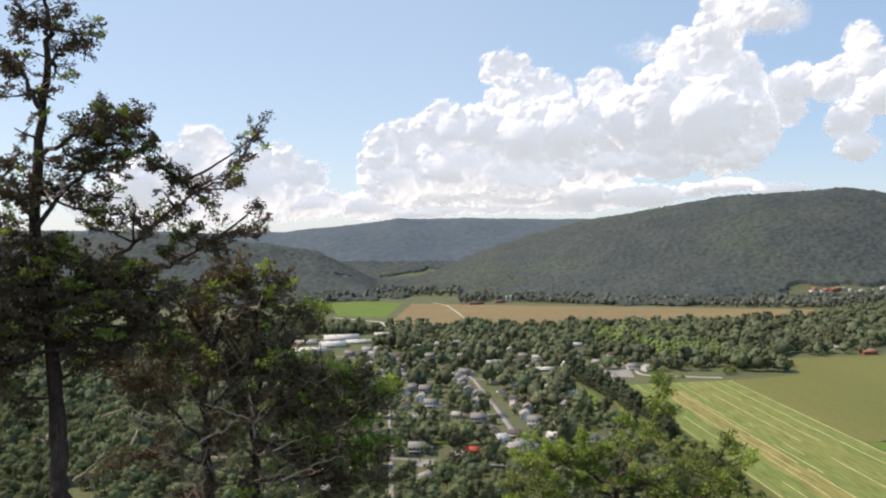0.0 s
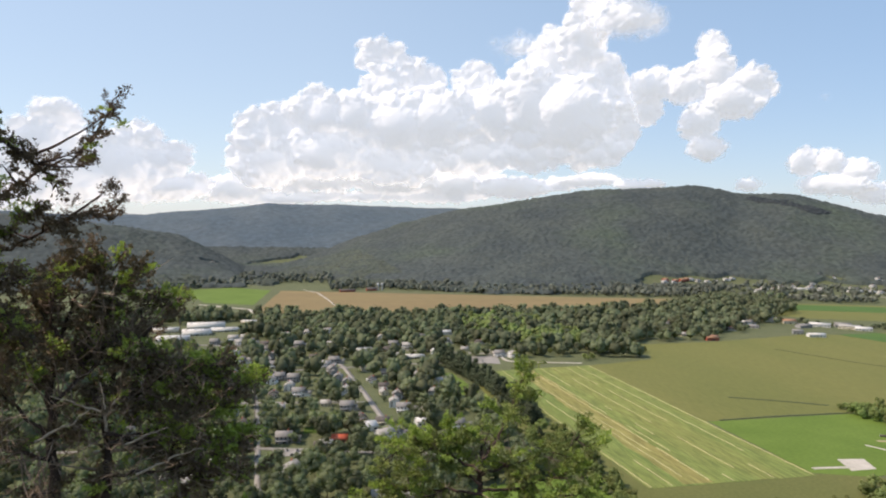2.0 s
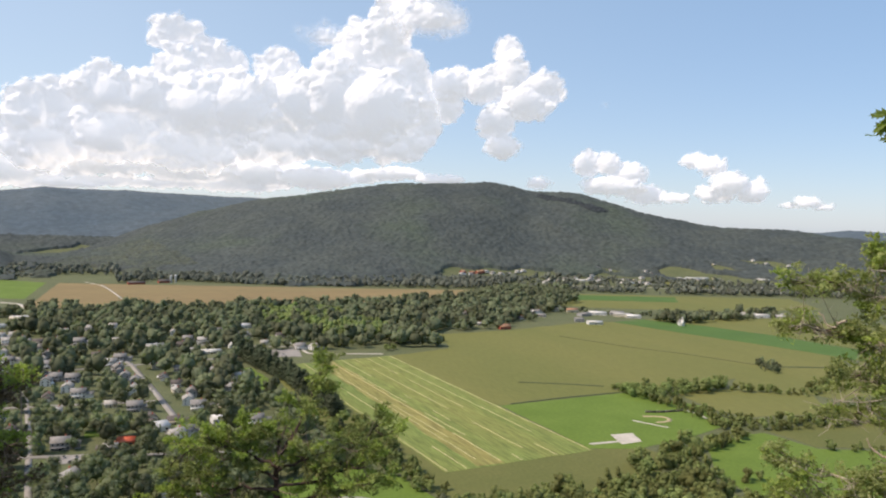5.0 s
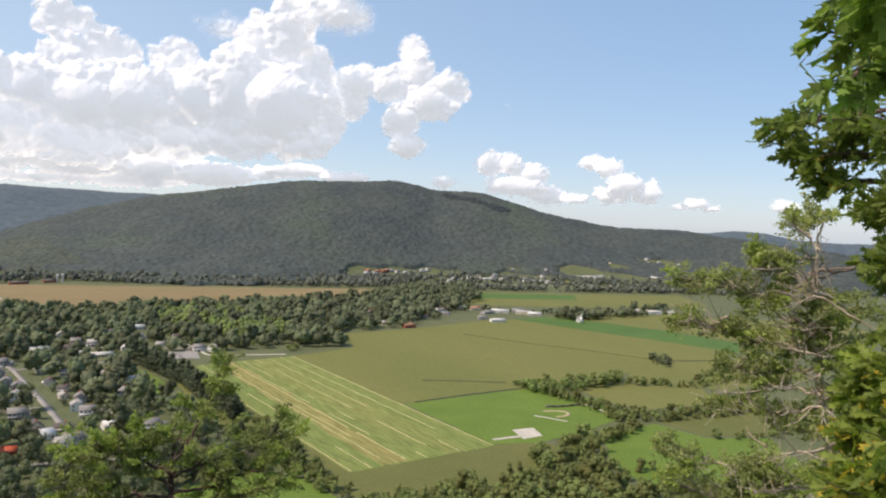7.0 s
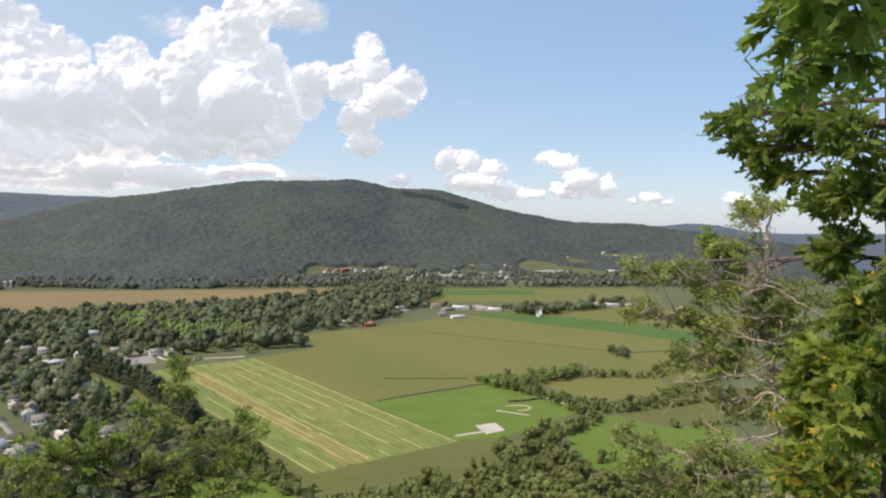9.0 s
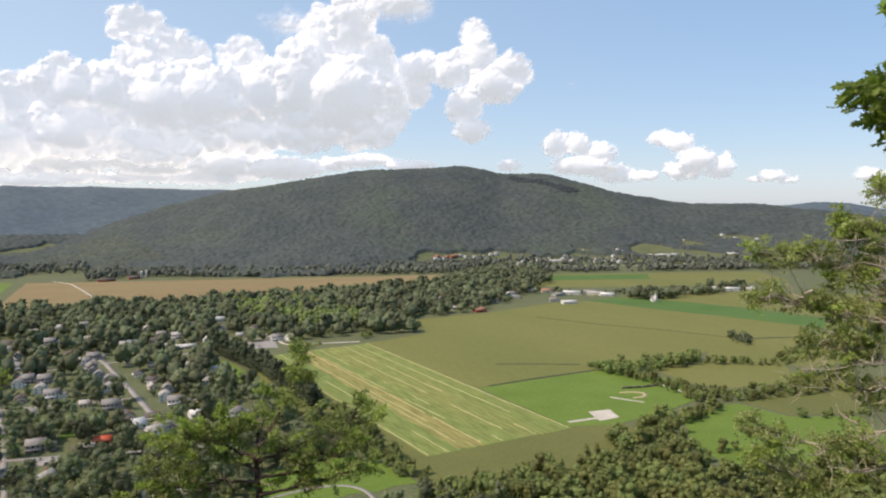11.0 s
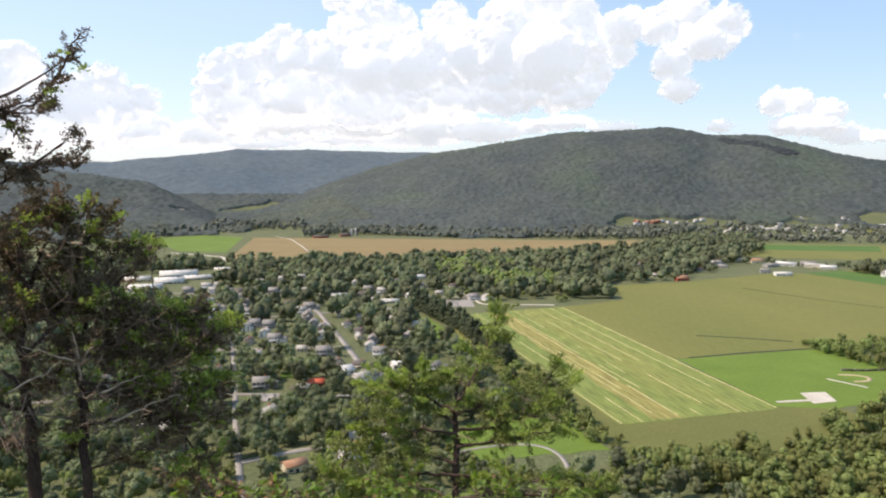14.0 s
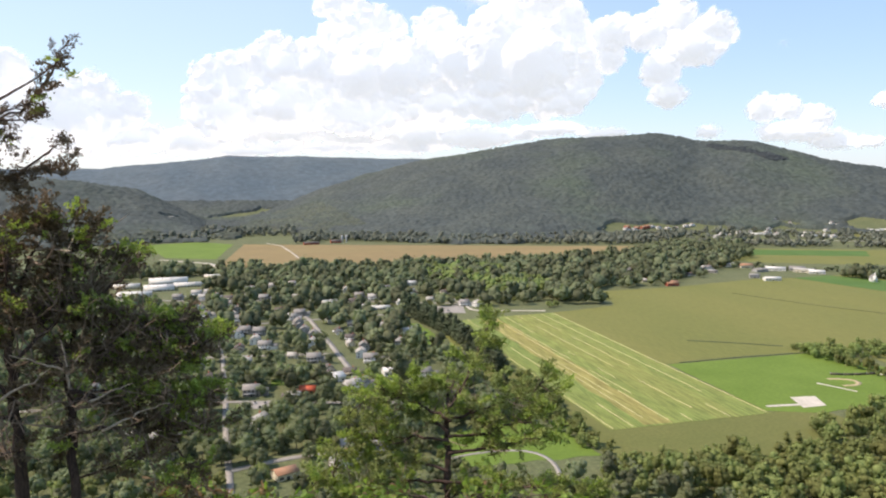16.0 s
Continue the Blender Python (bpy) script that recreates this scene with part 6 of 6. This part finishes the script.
cedar("flat-topped young cedar rising from below the cliff edge", 11.0,
      [([(13.0, -27.0), (13.0, -23.9), (13.0, -20.8), (12.9, -18.7), (13.0, -16.7), (13.5, -15.4)], 0.07)],
      [[(13.0, -17.5), (14.2, -15.8), (15.1, -13.7), (16.1, -11.4), (16.4, -10.4)], [(13.0, -19.6), (16.2, -19.2), (18.9, -18.2), (20.5, -14.7)],
       [(13.0, -19.8), (10.5, -19.5), (7.8, -19.7), (5.7, -19.4)], [(13.0, -18.3), (10.5, -17.1), (7.8, -16.2), (6.1, -16.2)], [(13.0, -20.8), (16.2, -20.3),
       (19.3, -19.7), (21.5, -19.3)], [(13.0, -22.8), (9.6, -22.7), (6.1, -23.0), (3.0, -22.6)], [(13.0, -22.8), (16.7, -23.1), (20.7, -22.8), (23.8, -22.8)],
       [(13.0, -18.5), (15.3, -17.7), (18.0, -16.8)], [(13.0, -22.0), (10.5, -21.2), (8.3, -21.5)], [(13.0, -19.2), (11.4, -18.1), (9.6, -17.5)]],
      LOW_TOP + LOW_SKIRT,
      CEDAR_GREEN, 33, girth=0.06, bare=60, scale=0.8, fill=1.0, per=3.2, lit_share=(0, .45, 25, .45))
PALE_TOP = [(59.1, 1.5, 0.6, 2), (56.9, 1.0, 0.3, 2), (57.8, 0.8, 0.4, 2), (58.5, 0.9, 0.4, 2), (55.4, -1.3, 0.8, 3), (56.7, -1.6, 1.1, 5), (58.1, -1.4, 0.9, 4),
            (54.9, -2.3, 0.6, 2), (50.1, -3.2, 0.4, 2), (51.1, -3.6, 0.9, 4), (52.4, -3.3, 0.9, 4), (53.6, -3.2, 0.6, 2), (50.2, -6.5, 0.4, 2), (51.0, -6.3, 0.5, 2),
            (52.1, -6.5, 0.8, 3), (53.1, -6.7, 0.8, 3), (54.3, -7.3, 0.7, 2), (56.4, -3.8, 1.2, 6), (57.8, -3.3, 0.9, 4), (55.7, -5.1, 1.0, 4), (57.6, -5.3, 1.3, 7),
            (58.9, -4.1, 1.2, 6)]
PALE_LOW = [(55.1, -7.1, 0.8, 3), (54.5, -9.2, 0.8, 3), (55.9, -9.0, 1.1, 5), (54.1, -10.1, 0.6, 2), (57.7, -7.7, 1.3, 7), (59.1, -7.2, 1.3, 7),
            (57.0, -9.7, 1.3, 7), (53.2, -11.7, 0.8, 3), (54.4, -11.6, 0.8, 3), (55.6, -11.5, 0.8, 3), (58.9, -10.3, 1.1, 3), (57.1, -12.2, 1.0, 3),
            (50.4, -15.2, 0.9, 4), (49.6, -14.8, 0.6, 2), (51.6, -16.6, 0.9, 4), (54.0, -16.7, 0.9, 4), (50.5, -17.5, 1.1, 5), (52.9, -18.3, 0.9, 4),
            (55.5, -17.6, 1.3, 7), (57.3, -16.6, 1.3, 7), (55.8, -15.3, 0.9, 3), (60.0, -5.5, 1.3, 7), (60.9, -8.5, 1.4, 9), (60.7, -13.0, 1.4, 9),
            (60.2, -16.4, 1.7, 12)]
cedar("pale thin cedar with many bare grey twigs", 8.0,
      [([(61.0, -18.1), (60.3, -13.8), (59.5, -10.6), (59.0, -7.2), (58.7, -4.1), (58.8, -0.9), (59.1, 1.7)], 0.04)],
      [[(58.9, -6.8), (57.2, -5.8), (54.9, -3.9), (52.6, -3.6), (50.1, -3.1)], [(58.7, -4.1), (57.1, -2.2), (55.2, -1.2)], [(59.1, -7.9), (56.6, -7.4),
       (53.5, -6.8), (50.1, -6.5)], [(58.8, -0.9), (57.8, 0.5), (56.9, 1.0)], [(59.5, -10.6), (57.0, -10.1), (54.4, -9.4)], [(59.7, -11.3), (56.8, -12.0),
       (53.2, -11.9)], [(60.3, -13.8), (57.3, -14.7), (54.0, -16.2), (49.6, -15.0)], [(60.6, -16.4), (57.4, -16.9), (53.3, -18.2), (50.1, -17.7)],
       [(58.9, -3.5), (60.7, -4.5), (62.4, -5.2)], [(59.3, -9.4), (60.5, -7.8), (61.8, -6.9)]],
      PALE_TOP + PALE_LOW,
      CEDAR_LIGHT, 34, girth=0.04, bare=170, fill=1.25, per=3.0, scale=0.68, limb_m=TWIG, lit_share=(48, .45, 62, .25), snags=26,
      dead=[[(53.4, -5.8), (52.6, -6.3), (51.7, -5.3)], [(58.7, -3.8), (60.6, -4.9), (62.6, -5.9)], [(56.4, -14.4), (55.4, -14.0), (54.9, -13.2)]])


def oak_leaf(rng):
    """A lobed leaf along +z, folded a little along its middle rib."""
    half = [(0.0, 0.01), (0.14, 0.05), (0.22, 0.03), (0.32, 0.165), (0.40, 0.07), (0.53, 0.225), (0.62, 0.08), (0.76, 0.175), (0.84, 0.045), (1.0, 0.0)]
    bend, fold = rng.uniform(-0.25, 0.25), rng.uniform(0.1, 0.35)
    V = []
    for z, w in half:
        for s in (-1, 0, 1):
            V.append((s * w, abs(s) * w * fold + bend * z * z, z + (0.10 if s and w > 0.1 else 0)))
    F = []
    for k in range(len(half) - 1):
        F += [(3 * k, 3 * k + 1, 3 * k + 4, 3 * k + 3), (3 * k + 1, 3 * k + 2, 3 * k + 5, 3 * k + 4)]
    return np.array(V), np.array(F)


OAK_LEAVES = [oak_leaf(np.random.default_rng(950 + k)) for k in range(6)]
LEAF_MESHES = [mesh_of("leaf", V, F, True, None, (OAK,)) for V, F in OAK_LEAVES]


def oak(name, label, masses, stem, seed, leaf=0.115, category="tree", girth=0.05):
    """An oak's branches with leaves set in whorls at the twig ends; each mass (azimuth, elevation, half widths, distance, twigs, share of turned leaves)."""
    rng = np.random.default_rng(seed)
    ob = tagged(new(name), label, category)
    P = np.array([at(*p) for p in stem])
    P[0, 2] = lie1(P[0, 0], P[0, 1]) - 0.3
    s = np.linspace(0, len(P) - 1, len(P) * 5)
    P = np.stack([np.interp(s, np.arange(len(P)), P[:, k]) for k in range(3)], 1)
    part("trunk", mesh_of("trunk", *tube(P, np.linspace(girth * 1.3, girth * 0.4, len(P)), 8), True), BARK, ob)
    twigs, sets = [], {0: [], 1: [], 2: []}
    for az, el, raz, rel, d, n, turned in masses:
        core = at(az + raz * 0.3, el - 0.2 * rel, d + 0.1)
        root = P[np.argmin(np.linalg.norm(P - core, axis=1))]
        B = wander(root, core, 9, 0.04, rng, 0.05)
        limb = part("branch", mesh_of("branch", *tube(B, np.linspace(0.02, 0.008, 9), 6), True), BARK, ob)
        for _ in range(int(n * (1.7 if az > 62 else 1.6))):
            q = rng.normal(0, 0.55, 3)
            goal = at(az + raz * q[0], el + rel * q[1], d + q[2] * d * radians(raz + rel))
            T = wander(B[rng.integers(4, 9)], goal, 5, 0.06, rng, 0.03)
            twigs.append(tube(T, np.linspace(0.006, 0.002, 5), 4))
            way = T[-1] - T[-3]
            for j in range(rng.integers(7, 12)):
                dirn = way / (np.linalg.norm(way) + 1e-6) * 0.7 + rng.normal(0, 0.6, 3) * (1, 1, 0.6) + (0, 0, -0.2)
                p = T[-1] - (T[-1] - T[-2]) * rng.uniform(0, 1.2)
                if d < 2.9:
                    dirn = dirn / np.linalg.norm(dirn)
                    A = np.cross(dirn, rng.normal(0, 0.6, 3) + (0, 0, 1))
                    A /= np.linalg.norm(A)
                    m = Matrix(np.column_stack([A, np.cross(dirn, A), dirn]).tolist()).to_4x4()
                    leaf_ob = part("leaf", LEAF_MESHES[rng.integers(6)], None, limb)
                    leaf_ob.matrix_basis = Matrix.Translation(p.tolist()) @ m @ Matrix.Scale(leaf * rng.uniform(0.8, 1.15), 4)
                    continue
                # the oak's lower leaves mostly take the colour with sunlight painted in
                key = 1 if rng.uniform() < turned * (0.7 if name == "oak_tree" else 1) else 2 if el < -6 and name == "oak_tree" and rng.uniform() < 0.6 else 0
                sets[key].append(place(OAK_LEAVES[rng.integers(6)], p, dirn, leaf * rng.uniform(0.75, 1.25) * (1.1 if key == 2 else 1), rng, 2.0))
    V, F = join(twigs)
    tagged(part("twigwork", mesh_of("twigwork", V, F), BARK, ob), kind="stuff")
    for k, (key, m, l) in enumerate((("leaves", OAK, "lobed green leaves"), ("turned_leaves", OAK_TURNED if name == "oak_tree" else RUST, "leaves turning yellow and rust"), ("paling_leaves", OAK_SUNLIT, "yellow-green leaves coloured as sunlit"))):
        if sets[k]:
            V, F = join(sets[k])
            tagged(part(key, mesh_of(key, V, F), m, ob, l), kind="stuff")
    return ob


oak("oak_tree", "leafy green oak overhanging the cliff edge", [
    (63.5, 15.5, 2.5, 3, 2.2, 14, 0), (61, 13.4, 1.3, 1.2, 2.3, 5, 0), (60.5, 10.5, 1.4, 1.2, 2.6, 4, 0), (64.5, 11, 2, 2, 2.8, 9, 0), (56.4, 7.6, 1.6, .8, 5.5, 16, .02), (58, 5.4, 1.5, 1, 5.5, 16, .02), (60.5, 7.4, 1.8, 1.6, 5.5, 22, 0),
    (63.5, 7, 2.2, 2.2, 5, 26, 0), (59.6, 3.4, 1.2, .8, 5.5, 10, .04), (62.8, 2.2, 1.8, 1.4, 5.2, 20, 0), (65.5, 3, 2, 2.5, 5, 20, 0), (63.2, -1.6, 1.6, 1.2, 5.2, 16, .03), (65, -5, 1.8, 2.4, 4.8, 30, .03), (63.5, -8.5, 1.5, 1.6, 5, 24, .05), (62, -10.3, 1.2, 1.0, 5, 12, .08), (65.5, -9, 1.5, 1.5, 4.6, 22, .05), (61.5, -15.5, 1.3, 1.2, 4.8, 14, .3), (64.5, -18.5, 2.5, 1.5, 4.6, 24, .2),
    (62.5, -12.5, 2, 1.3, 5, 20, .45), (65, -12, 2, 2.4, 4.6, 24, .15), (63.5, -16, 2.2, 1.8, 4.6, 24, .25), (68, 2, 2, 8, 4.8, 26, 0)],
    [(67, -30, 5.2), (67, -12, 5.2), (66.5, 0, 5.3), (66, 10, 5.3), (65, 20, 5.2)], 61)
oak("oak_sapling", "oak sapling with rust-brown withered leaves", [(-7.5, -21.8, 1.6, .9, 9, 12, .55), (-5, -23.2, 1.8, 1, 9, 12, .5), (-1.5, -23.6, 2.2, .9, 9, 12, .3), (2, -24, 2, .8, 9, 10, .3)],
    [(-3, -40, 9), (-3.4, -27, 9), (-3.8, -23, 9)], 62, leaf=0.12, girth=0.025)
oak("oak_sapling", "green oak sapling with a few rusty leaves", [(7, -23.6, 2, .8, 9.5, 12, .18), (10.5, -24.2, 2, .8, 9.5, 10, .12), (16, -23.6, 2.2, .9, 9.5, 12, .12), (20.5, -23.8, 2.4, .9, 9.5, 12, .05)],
    [(12, -40, 9.5), (12.4, -28, 9.5), (12.6, -24.5, 9.5)], 63, leaf=0.12, girth=0.025)
